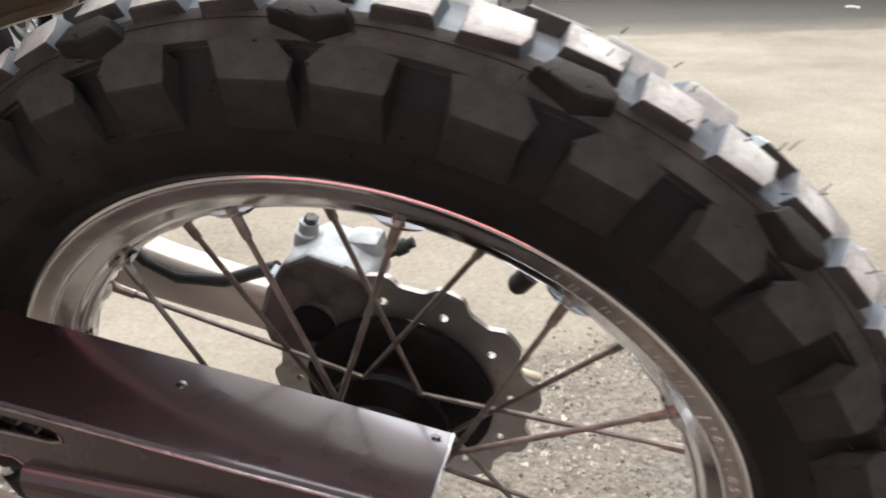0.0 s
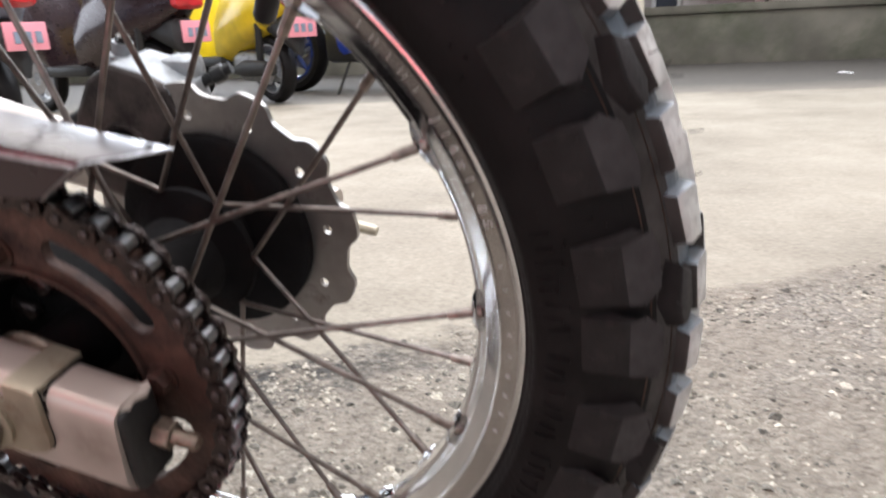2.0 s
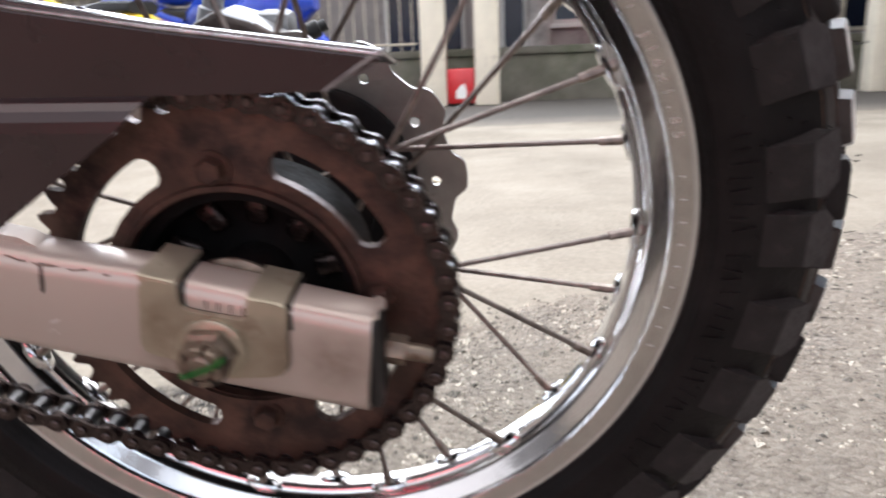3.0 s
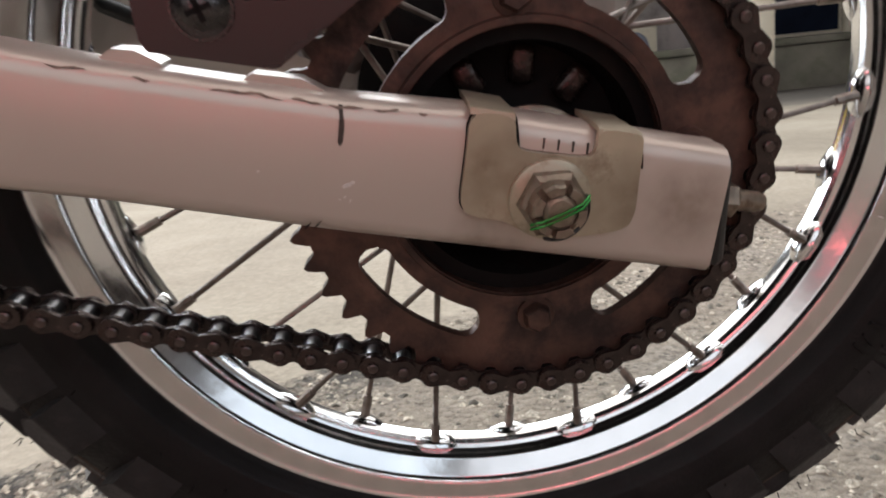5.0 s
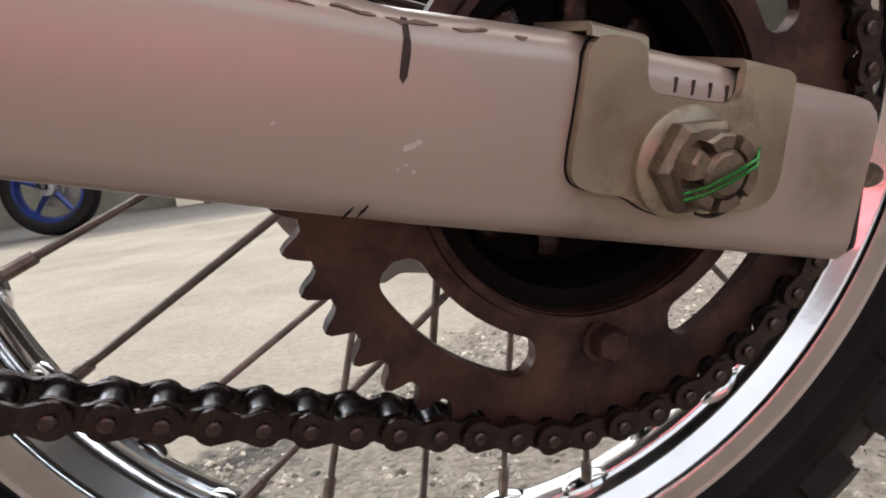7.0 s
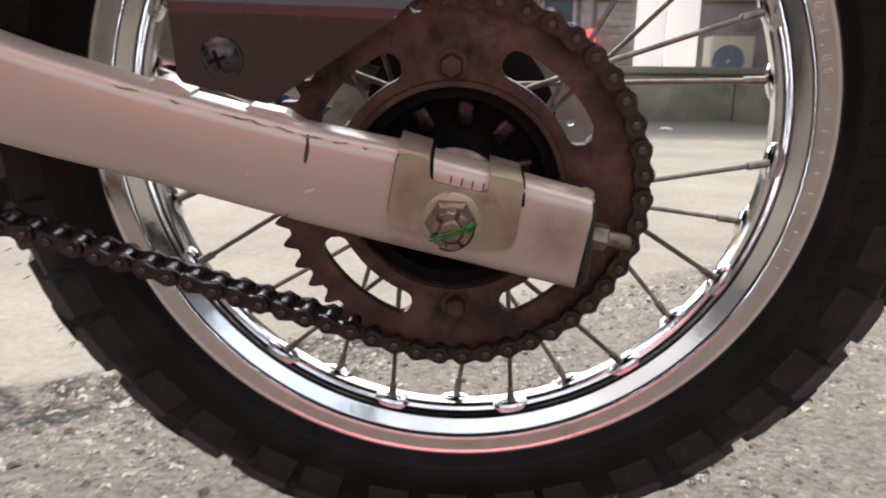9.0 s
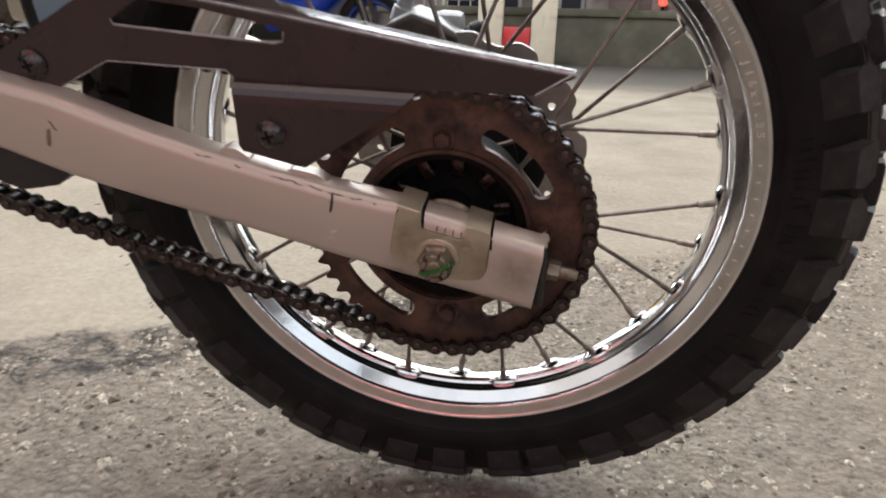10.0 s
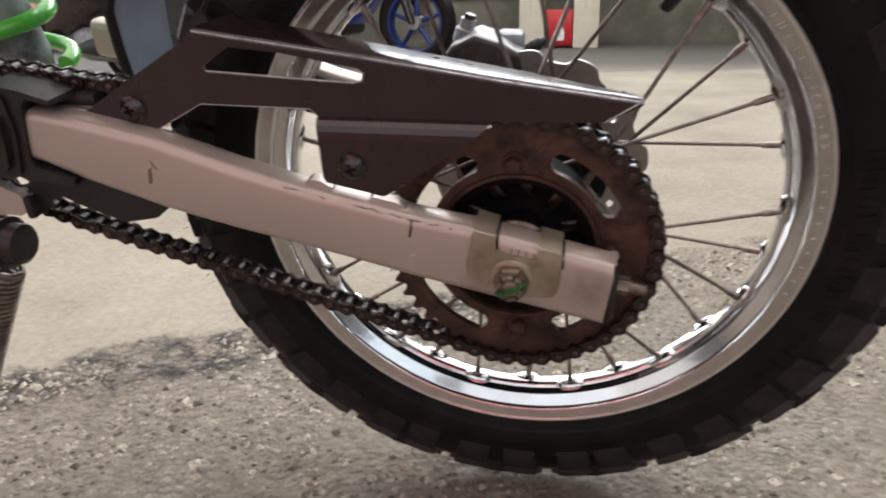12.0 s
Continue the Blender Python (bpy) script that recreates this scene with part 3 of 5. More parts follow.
def build_building():
    """The ground floor across the lane behind the wall."""
    house = thing("shop_building", "grey plaster building with cream frames across the lane", "building", Matrix.Translation((0, 9.6, 0)))
    part("wall", block(-16, 16, 0, 0.3, 0, 5.5), PLASTER, house)
    part("roof", block(-16.3, 16.3, -0.4, 5, 5.5, 5.8), CONCRETE, house)
    part("beam", block(-16, 16, -0.20, 0, 1.46, 1.98, 0.02), CREAM, house)
    for i in range(12):
        x = -9.05 + 2.3 * i
        if x < 3.2:
            continue
        win = part("window", join(block(x, x + 1.9, -0.05, 0.02, 0.62, 1.46, 0.01)), CREAM, house)
        part("pane", block(x + 0.05, x + 1.85, -0.065, -0.052, 0.67, 1.44), NAVY, win)
        part("pillar", block(x + 1.94, x + 2.16, -0.16, 0.0, 0, 1.46, 0.01), CREAM, house)
    for x0, x1, zs in ((-1.30, -0.20, 0.35), (0.28, 0.64, 0.35), (0.97, 1.46, 0.86)):
        win = part("window", block(x0, x1, -0.07, 0.02, zs, 2.10, 0.01), WHITE, house, "white framed shop window")
        part("pane", block(x0 + 0.05, x1 - 0.05, -0.085, -0.072, zs + 0.06, 2.04), NAVY, win)
        part("sill", block(x0 - 0.02, x1 + 0.02, -0.13, -0.07, zs - 0.05, zs, 0.006), WHITE, win)
    for x0, x1 in ((0.66, 0.95), (1.52, 1.68)):
        part("pillar", block(x0, x1, -0.14, 0.0, 0, 1.46, 0.01), SHUTTER, house)
    board = thing("shop_shutter", "white shop shutter in two leaves, lit look added as glow", "shutter", Matrix.Translation((0, 9.25, 0)))
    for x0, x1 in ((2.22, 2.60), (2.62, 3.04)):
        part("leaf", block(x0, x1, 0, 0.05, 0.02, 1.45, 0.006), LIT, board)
    part("base_rail", block(2.20, 3.06, -0.01, 0.06, 0.0, 0.02), BLACK, board)
    grey = thing("roller_shutter", "mottled grey metal roller shutter, closed", "shutter", Matrix.Translation((0, 9.28, 0)))
    for k in range(14):
        part("slat", block(1.71, 2.20, 0.0 + 0.004 * (k % 2), 0.04, 0.10 * k + 0.003, 0.10 * k + 0.097, 0.004), SHUTTER, grey)
    unit = thing("outdoor_unit", "cream air conditioner unit standing behind the wall", "unit", Matrix.Translation((3.10, 8.9, 0)))
    part("case", block(0, 0.56, 0, 0.30, 0.36, 0.97, 0.02), CREAM, unit)
    part("grille", revolve_at((0.24, 0.66), [(-0.006, 0.02), (-0.006, 0.20), (0.004, 0.21)], 24), GREY, unit)
    part("plinth", block(0.02, 0.54, 0.02, 0.28, 0.0, 0.36, 0.01), CONCRETE, unit)
    lamp = thing("red_lantern", "small glowing red lamp on a short pole", "lamp", Matrix.Translation((1.58, 9.0, 0)))
    part("pole", tube([(0, 0, 0), (0, 0, 0.62)], 0.02, 8), BLACK, lamp)
    part("globe", revolve_z([(0.0, 0.61), (0.05, 0.63), (0.065, 0.75), (0.065, 0.92), (0.05, 1.03), (0.0, 1.05)], 12), RED_LIT, lamp)


def revolve_at(c, profile, n):
    """Spin (y, r) pairs round an axis through (x, z) = c."""
    geo = revolve(profile, n)
    return [(x + c[0], y, z + c[1]) for x, y, z in geo[0]], geo[1]


def revolve_z(profile, n):
    verts = [(r * math.cos(2 * math.pi * i / n), r * math.sin(2 * math.pi * i / n), z) for i in range(n) for r, z in profile]
    k = len(profile)
    return verts, [(i * k + j, i * k + j + 1, (i + 1) % n * k + j + 1, (i + 1) % n * k + j) for i in range(n) for j in range(k - 1)]


build_building()

# ---------------------------------------------------------------- the motorcycle's rear end
# Bike space: the axle's middle is the origin, x to the rear, y to the right side, z up in the wheel's plane.
AXLE_Z = 0.295
lean, nose = radians(10.15), radians(-1.35)
up = Vector((math.sin(nose), math.sin(lean) * math.cos(nose), math.cos(lean) * math.cos(nose)))
ax = (Vector((1, 0, 0)) - up.x * up).normalized()
ay = up.cross(ax)
BIKE = Matrix((ax, ay, up)).to_4x4()
BIKE.translation = (0, 0, AXLE_Z)
bike = thing("motorcycle", "dual-purpose motorcycle leaning on its stand, knobbly rear tyre", "motorcycle", BIKE)

# tyre -------------------------------------------------------------------
CARCASS = [(0.0, 0.2899), (0.010, 0.2886), (0.019, 0.2840), (0.026, 0.2758), (0.031, 0.2648), (0.0345, 0.2535), (0.0366, 0.2430), (0.0370, 0.2350), (0.0354, 0.2280), (0.0326, 0.2230), (0.0292, 0.2204), (0.0262, 0.2187), (0.0235, 0.2150)]


def build_tyre():
    fine = []
    for (y0, r0), (y1, r1) in zip(CARCASS, CARCASS[1:]):
        fine += [(y0 + (y1 - y0) * k / 3, r0 + (r1 - r0) * k / 3) for k in range(3)]
    fine.append(CARCASS[-1])
    # raised rings on the sidewall
    half = [(y + (0.0006 if 0.2225 < r < 0.2250 or 0.2455 < r < 0.2470 else 0), r) for y, r in fine]
    prof = [(-y, r) for y, r in reversed(half)] + half[1:]
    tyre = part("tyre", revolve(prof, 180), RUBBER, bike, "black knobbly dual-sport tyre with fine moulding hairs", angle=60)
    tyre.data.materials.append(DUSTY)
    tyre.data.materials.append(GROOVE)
    # crown groove floor, picked by radius, gets the painted bluish sheen
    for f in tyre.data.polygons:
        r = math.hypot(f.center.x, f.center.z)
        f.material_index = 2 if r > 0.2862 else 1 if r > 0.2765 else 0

    seg = [0.0]
    for (y0, r0), (y1, r1) in zip(CARCASS, CARCASS[1:]):
        seg.append(seg[-1] + math.hypot(y1 - y0, r1 - r0))

    def skin(u):
        s, u = (1 if u >= 0 else -1), abs(u)
        j = max(k for k in range(len(seg) - 1) if seg[k] <= u)
        f = (u - seg[j]) / (seg[j + 1] - seg[j])
        y = CARCASS[j][0] + f * (CARCASS[j + 1][0] - CARCASS[j][0])
        r = CARCASS[j][1] + f * (CARCASS[j + 1][1] - CARCASS[j][1])
        ty, tr = CARCASS[j + 1][0] - CARCASS[j][0], CARCASS[j + 1][1] - CARCASS[j][1]
        ln = math.hypot(ty, tr)
        return s * y, r, s * -tr / ln, ty / ln

    def knob(name, outline, height, draft, rise=None, cap=(0.12, 0.993)):
        """A tread block: outline of (u across, s along), drafted sides and a chamfered top."""
        cu = sum(p[0] for p in outline) / len(outline)
        cs = sum(p[1] for p in outline) / len(outline)
        _, _, ny, nr = skin(cu)
        if rise:
            ny, nr = rise[0] * (1 if cu > 0 else -1), rise[1]
        cy, cr, _, _ = skin(cu)
        cy, cr = cy + ny * height, cr + nr * height
        ky, kr = cap[0] * (1 if cu > 0 else -1), cap[1]
        rings = []
        for share, grow in ((-0.4, draft), (0.0, draft * 0.6), (0.76, 0.0), (0.92, -0.0005), (1.0, -0.0019)):
            ring = []
            for u, s in outline:
                du, ds = u - cu, s - cs
                ln = math.hypot(du, ds)
                uu, ss = u + du / ln * grow, s + ds / ln * grow
                y, r, _, _ = skin(uu)
                top = ((cy - y) * ky + (cr - r) * kr) / (ny * ky + nr * kr)
                h = share * max(0.004, top)
                y, r = y + ny * h, r + nr * h
                a = ss / 0.285
                ring.append((r * math.cos(a), y, r * math.sin(a)))
            rings.append(ring)
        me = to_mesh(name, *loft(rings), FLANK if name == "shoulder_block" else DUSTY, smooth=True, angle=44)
        me.materials.append(LIT_TOP if name == "shoulder_block" else WORN_LIT)
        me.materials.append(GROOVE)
        # tops pale, walls dark: the fall of overhead light is painted by facing
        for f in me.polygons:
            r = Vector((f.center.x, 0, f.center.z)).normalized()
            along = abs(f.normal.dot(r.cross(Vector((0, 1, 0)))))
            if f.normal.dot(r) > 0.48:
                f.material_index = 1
            # end walls of crown blocks share the grooves' painted sheen
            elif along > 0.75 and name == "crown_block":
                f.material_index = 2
        return me

    def outline(side, pts):
        """Corners of a block's top: degrees round the wheel and distance across from the middle."""
        return [(side * u, radians(d) * 0.285) for d, u in pts]

    def side_block(side, lead):
        """A block on the tyre's shoulder: a sloping top and a tall outer face; lead says on which end its corner is cut."""
        top = [(2.6, 1.0), (2.9, 0.15), (1.1, 0.0), (-1.3, 0.08), (-2.7, 0.62), (-2.5, 1.0)]
        rings = []
        for inner, outer, grow in (((0.0250, 0.2690), (0.0352, 0.2420), 0.45), ((0.0275, 0.2740), (0.0379, 0.2475), 0.30), ((0.0318, 0.2780), (0.0392, 0.2628), 0.05), ((0.0324, 0.2792), (0.0387, 0.2655), -0.10), ((0.0326, 0.2796), (0.0377, 0.2672), -0.35)):
            ring = []
            for d, w in top:
                a = radians(lead * (1.14 * d + math.copysign(grow, d)))
                y, r = inner[0] + (outer[0] - inner[0]) * w, inner[1] + (outer[1] - inner[1]) * w
                ring.append((r * math.cos(a), side * y, r * math.sin(a)))
            rings.append(ring)
        me = to_mesh("side_block", *loft(rings), FLANK, smooth=True, angle=36)
        me.materials.append(LIT_TOP)
        # outward faces take the lightened tone, as if lit from above
        for f in me.polygons:
            if f.normal.dot(Vector((f.center.x, 0, f.center.z)).normalized()) > 0.36:
                f.material_index = 1
        return me

    kinds = {}
    for side in (-1, 1):
        kinds[side] = {
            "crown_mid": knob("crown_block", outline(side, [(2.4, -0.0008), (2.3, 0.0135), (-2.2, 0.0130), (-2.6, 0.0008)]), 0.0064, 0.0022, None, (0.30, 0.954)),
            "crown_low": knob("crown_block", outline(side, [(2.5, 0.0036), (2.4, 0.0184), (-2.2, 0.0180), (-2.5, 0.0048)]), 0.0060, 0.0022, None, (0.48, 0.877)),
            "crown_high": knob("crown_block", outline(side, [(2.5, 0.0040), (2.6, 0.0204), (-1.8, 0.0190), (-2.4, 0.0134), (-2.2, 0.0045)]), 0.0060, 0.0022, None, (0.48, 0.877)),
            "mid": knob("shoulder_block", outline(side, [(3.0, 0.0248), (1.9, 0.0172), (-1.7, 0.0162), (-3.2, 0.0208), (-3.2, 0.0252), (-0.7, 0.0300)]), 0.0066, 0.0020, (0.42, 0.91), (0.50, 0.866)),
            "side_a": side_block(side, 1),
            "side_b": side_block(side, -1),
        }
    step = 2 * math.pi / 18
    for side, shift in ((-1, radians(46)), (1, radians(46) + step / 6)):
        k = kinds[side]
        for i in range(18):
            a = shift + i * step
            odd = 0.5 if i % 2 else -0.4
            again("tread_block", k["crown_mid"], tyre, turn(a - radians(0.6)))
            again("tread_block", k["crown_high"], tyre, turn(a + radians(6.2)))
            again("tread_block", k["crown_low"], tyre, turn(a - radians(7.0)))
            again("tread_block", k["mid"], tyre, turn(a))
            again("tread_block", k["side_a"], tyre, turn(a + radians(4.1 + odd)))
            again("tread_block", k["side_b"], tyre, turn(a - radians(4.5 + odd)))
    for u in (-0.0225, -0.0335):
        y, r, ny, nr = skin(u)
        part("paint_stripe", revolve([(y - 0.0004 * nr + ny * 0.0003, r + 0.0004 * abs(ny) + nr * 0.0003), (y + 0.0004 * nr + ny * 0.0003, r - 0.0004 * abs(ny) + nr * 0.0003)], 120), STRIPE, tyre, "faint orange factory stripe")
    # raised maker's lettering, kept as plain strokes
    rng = random.Random(21)
    for k in range(30):
        a = radians(15 - 1.7 * k)
        if k % 9 == 8:
            continue
        w = rng.uniform(0.0006, 0.0011)
        h0, h1 = 0.2276 + rng.uniform(0, 0.003), 0.2410 - rng.uniform(0, 0.004)
        lean_a = rng.uniform(-0.010, 0.010)
        secs = []
        for da in (-w / 0.232, w / 0.232):
            secs.append([(*polar(r, a + da + lean_a * (r - h0) / (h1 - h0)), y) for r, y in ((h0, -0.0345), (h0, -0.0366), ((h0 + h1) / 2, -0.0382), (h1, -0.0382), (h1, -0.0360))])
        secs = [[(x, y, z) for x, z, y in sec] for sec in secs]
        part("raised_mark", loft(secs), RUBBER, tyre)
    # moulding hairs
    rng = random.Random(8)
    hairs = []
    for i in range(620):
        a = rng.uniform(0, 2 * math.pi)
        u = rng.choice((-1, 1)) * rng.uniform(0.004, 0.075)
        y, r, ny, nr = skin(u)
        h0 = 0.009 if abs(u) < 0.035 else 0.004 if abs(u) < 0.05 else 0.0
        x0, z0 = polar(r + nr * h0, a)
        x1, z1 = polar(r + nr * (h0 + rng.uniform(0.002, 0.0065)), a + rng.uniform(-0.006, 0.006))
        hairs.append(tube([(x0, y + ny * h0, z0), (x1, y + ny * (h0 + 0.0035), z1)], [0.0004, 0.00025], 3, cap=False))
    part("moulding_hairs", join(*hairs), RUBBER, tyre)["kind"] = "stuff"
    return tyre


tyre = build_tyre()


def arc_text(text, parent, mat, radius, y, size, start, step, outward=True):
    """Letters that run round the wheel, raised a little from the sidewall or rim."""
    for i, ch in enumerate(text):
        if ch == " ":
            continue
        cu = bpy.data.curves.new("letter", "FONT")
        cu.body, cu.size, cu.extrude, cu.align_x, cu.align_y = ch, size, 0.0003, "CENTER", "CENTER"
        tmp = bpy.data.objects.new("letter", cu)
        scene.collection.objects.link(tmp)
        dg = bpy.context.evaluated_depsgraph_get()
        dg.update()
        me = bpy.data.meshes.new_from_object(tmp.evaluated_get(dg))
        bpy.data.objects.remove(tmp)
        bpy.data.curves.remove(cu)
        me.materials.clear()
        me.materials.append(mat)
        a = start + i * step
        x, z = polar(radius, a)
        spin = a - math.pi / 2 if outward else a + math.pi / 2
        m = Matrix.Translation((x, y, z)) @ turn(spin) @ Matrix.Rotation(math.pi / 2 + 0.29, 4, "X")
        again("letter", me, parent, m)


# rim --------------------------------------------------------------------
SPOKES = 28
PHASE = 0.464


UNEVEN = {0: 0.5, 27: 0.4, 26: -0.8, 25: -0.9, 19: 0.8}


def spoke_angle(i):
    """Where spoke i meets the rim; a few were laced slightly off their even spacing."""
    return PHASE + i * 2 * math.pi / SPOKES + radians(UNEVEN.get(i, 0.0))


def build_rim():
    half = [(0.0, 0.1886), (0.0035, 0.1889), (0.0060, 0.1902), (0.0070, 0.1922), (0.0078, 0.1930), (0.0100, 0.1943), (0.0121, 0.1954), (0.0129, 0.1961), (0.01335, 0.19668), (0.0186, 0.2033), (0.0190, 0.2038), (0.0204, 0.2048), (0.0216, 0.2052), (0.0222, 0.2062), (0.02255, 0.2072), (0.0235, 0.2100), (0.0244, 0.2128), (0.0249, 0.2142), (0.0255, 0.2151), (0.02575, 0.2160), (0.0256, 0.2169), (0.02525, 0.2177), (0.0243, 0.2180), (0.0225, 0.2085), (0.0150, 0.2015), (0.0, 0.1955)]
    ring = [(-y, r) for y, r in half] + [(y, r) for y, r in reversed(half[1:-1])]
    geo = revolve(ring, 196, closed=True)
    rim = part("rim", geo, CHROME, bike, "polished alloy rim with pressed spoke seats and satin flange", angle=21)
    rim.data.materials.append(SATIN)
    for f in rim.data.polygons:
        if 0.0216 < abs(f.center.y) < 0.0249 and math.hypot(f.center.x, f.center.z) > 0.2046:
            f.material_index = 1
    seat = to_mesh("spoke_seat", *loft([[(0.1898 - h, 0.85 * w * math.sin(t), 1.6 * w * math.cos(t)) for t in [2 * math.pi * k / 12 for k in range(12)]] for h, w in ((-0.0010, 0.0088), (0.0004, 0.0080), (0.0016, 0.0066), (0.0027, 0.0047), (0.0032, 0.0028))]), CHROME)
    for i in range(SPOKES):
        again("spoke_seat", seat, rim, Matrix.Translation((0, -0.0040 if i % 2 == 0 else 0.0040, 0)) @ turn(spoke_angle(i)))
    return rim


rim = build_rim()


def build_spokes():
    nip = to_mesh("nipple", *tube_fixed([Vector((0, 0, s)) for s in (0.0, 0.004, 0.0045, 0.0175, 0.018)], [0.0034, 0.0034, 0.0028, 0.0026, 0.0018], (0, 0, 1), 8), NIPPLE)
    for i in range(SPOKES):
        a = spoke_angle(i)
        near = i % 2 == 0
        sign = (1 if (i // 2) % 2 == 0 else -1) * (1 if near else -1)
        off = 0.028 if near else 0.032
        yr, yh = (-0.0058, -0.029) if near else (0.0058, 0.031)
        x1, z1 = polar(0.1925, a)
        # the hub end lies where the line is nearest to the axle
        b = a + sign * math.acos(off / 0.1925)
        foot = Vector((off * math.cos(b), 0, off * math.sin(b)))
        rim_p = Vector((x1, yr, z1))
        back = Vector((x1, 0, z1)) - foot
        hub_p = foot + back * 0.14 + Vector((0, yh, 0))
        spoke = part("spoke", tube([hub_p, hub_p.lerp(rim_p, 0.5), rim_p], 0.00165, 8), SPOKE, bike)
        d = (hub_p - rim_p).normalized()
        m = d.to_track_quat("Z", "X").to_matrix().to_4x4()
        m.translation = rim_p
        again("nipple", nip, spoke, m)


build_spokes()


def build_hub():
    prof = [(-0.034, 0.014), (-0.034, 0.040), (-0.0325, 0.0425), (-0.0275, 0.0425), (-0.026, 0.040), (-0.020, 0.029), (0.0, 0.026), (0.020, 0.029), (0.028, 0.040), (0.0295, 0.0425), (0.0345, 0.0425), (0.036, 0.040), (0.040, 0.034), (0.058, 0.030), (0.058, 0.014)]
    hub = part("hub", revolve(prof, 48), BLACK, bike, "black painted wheel hub")
    carrier = part("sprocket_carrier", revolve([(-0.0335, 0.038), (-0.034, 0.048), (-0.036, 0.052), (-0.078, 0.0560), (-0.0811, 0.0560), (-0.0811, 0.0525), (-0.0811, 0.047), (-0.062, 0.044), (-0.058, 0.030), (-0.060, 0.018), (-0.092, 0.017), (-0.092, 0.010)], 56), BLACK, bike, "black sprocket carrier, dusty and reddish inside")
    lug = to_mesh("rib", *block(0.028, 0.044, -0.0650, -0.057, -0.0055, 0.0055, 0.0035, 3), CHAIN)
    for k in range(10):
        again("rib", lug, carrier, turn(k * 2 * math.pi / 10 + 0.2))
    part("bearing_cover", revolve([(-0.094, 0.009), (-0.094, 0.0155), (-0.092, 0.017), (-0.070, 0.017)], 32), CAST, carrier)
    part("disc_carrier", revolve([(0.052, 0.020), (0.054, 0.0640), (0.0560, 0.0665), (0.0625, 0.0665), (0.0632, 0.0655), (0.0632, 0.020)], 48), BLACK, bike, "black brake disc carrier")
    part("axle", rod((0, -0.118, 0), (0, 0.128, 0), [(0, 0.0075), (1, 0.0075)], 20), SCREW, bike)
    part("axle_spacer", rod((0, -0.0930, 0), (0, -0.0962, 0), [(0, 0.0255), (0.5, 0.0255), (1, 0.0235)], 40), RUST, bike)


build_hub()


def ring_polys(n, rows, skip):
    """Cells between radius functions of the angle; skip(row, i) leaves one out."""
    polys = []
    for i in range(n):
        a, b = 2 * math.pi * i / n, 2 * math.pi * (i + 1) / n
        for j in range(len(rows) - 1):
            if not skip(j, i):
                polys.append([polar(rows[j](a), a), polar(rows[j](b), b), polar(rows[j + 1](b), b), polar(rows[j + 1](a), a)])
    return polys


TEETH = 46
PITCH_R = 0.0935
PIN_PHASE = radians(40.3)


def build_sprocket():
    n = TEETH * 8
    bolt = 0.0521

    def slot(a):
        """How far inside a slot the angle lies: half width of the slot, or 0."""
        d = abs(((a - bolt) % (math.pi / 2)) - math.pi / 4)
        lim, rnd = radians(24.5), radians(5.0)
        if d >= lim:
            return 0.0
        if d <= lim - rnd:
            return 0.0068
        return 0.0068 * math.sqrt(max(0, 1 - ((d - lim + rnd) / rnd) ** 2))

    def tooth(a):
        ph = ((a - PIN_PHASE) / (2 * math.pi / TEETH)) % 1.0
        ph = abs(ph - 0.5) * 2
        return 0.0888 + (0.0062 * (1 - (ph / 0.62) ** 1.6) if ph < 0.62 else -0.0004)

    mid = 0.0690
    rows = [lambda a: 0.0530, lambda a: mid - max(slot(a), 0.0004), lambda a: mid + max(slot(a), 0.0004), lambda a: 0.0845, tooth]
    polys = ring_polys(n, rows, lambda j, i: j == 1 and slot(2 * math.pi * (i + 0.5) / n) > 0.0006)
    sp = part("sprocket", plate(polys, -0.0865, -0.0815), SPROCKET, bike, "rust-brown steel rear sprocket with long slots", angle=30)
    part("inner_lip", revolve([(-0.0885, 0.0535), (-0.0885, 0.0560), (-0.0866, 0.0566), (-0.0866, 0.0535)], 96, closed=True), SPROCKET, sp)
    head = to_mesh("bolt", *join(rod((0.0632, -0.0866, 0), (0.0632, -0.0930, 0), [(0, 0.0062), (0.8, 0.0060), (1, 0.0050)], 6), rod((0.0632, -0.0864, 0), (0.0632, -0.0876, 0), [(0, 0.0080), (1, 0.0078)], 20)), SPROCKET)
    for k in range(4):
        again("bolt", head, sp, turn(bolt + k * math.pi / 2))


build_sprocket()


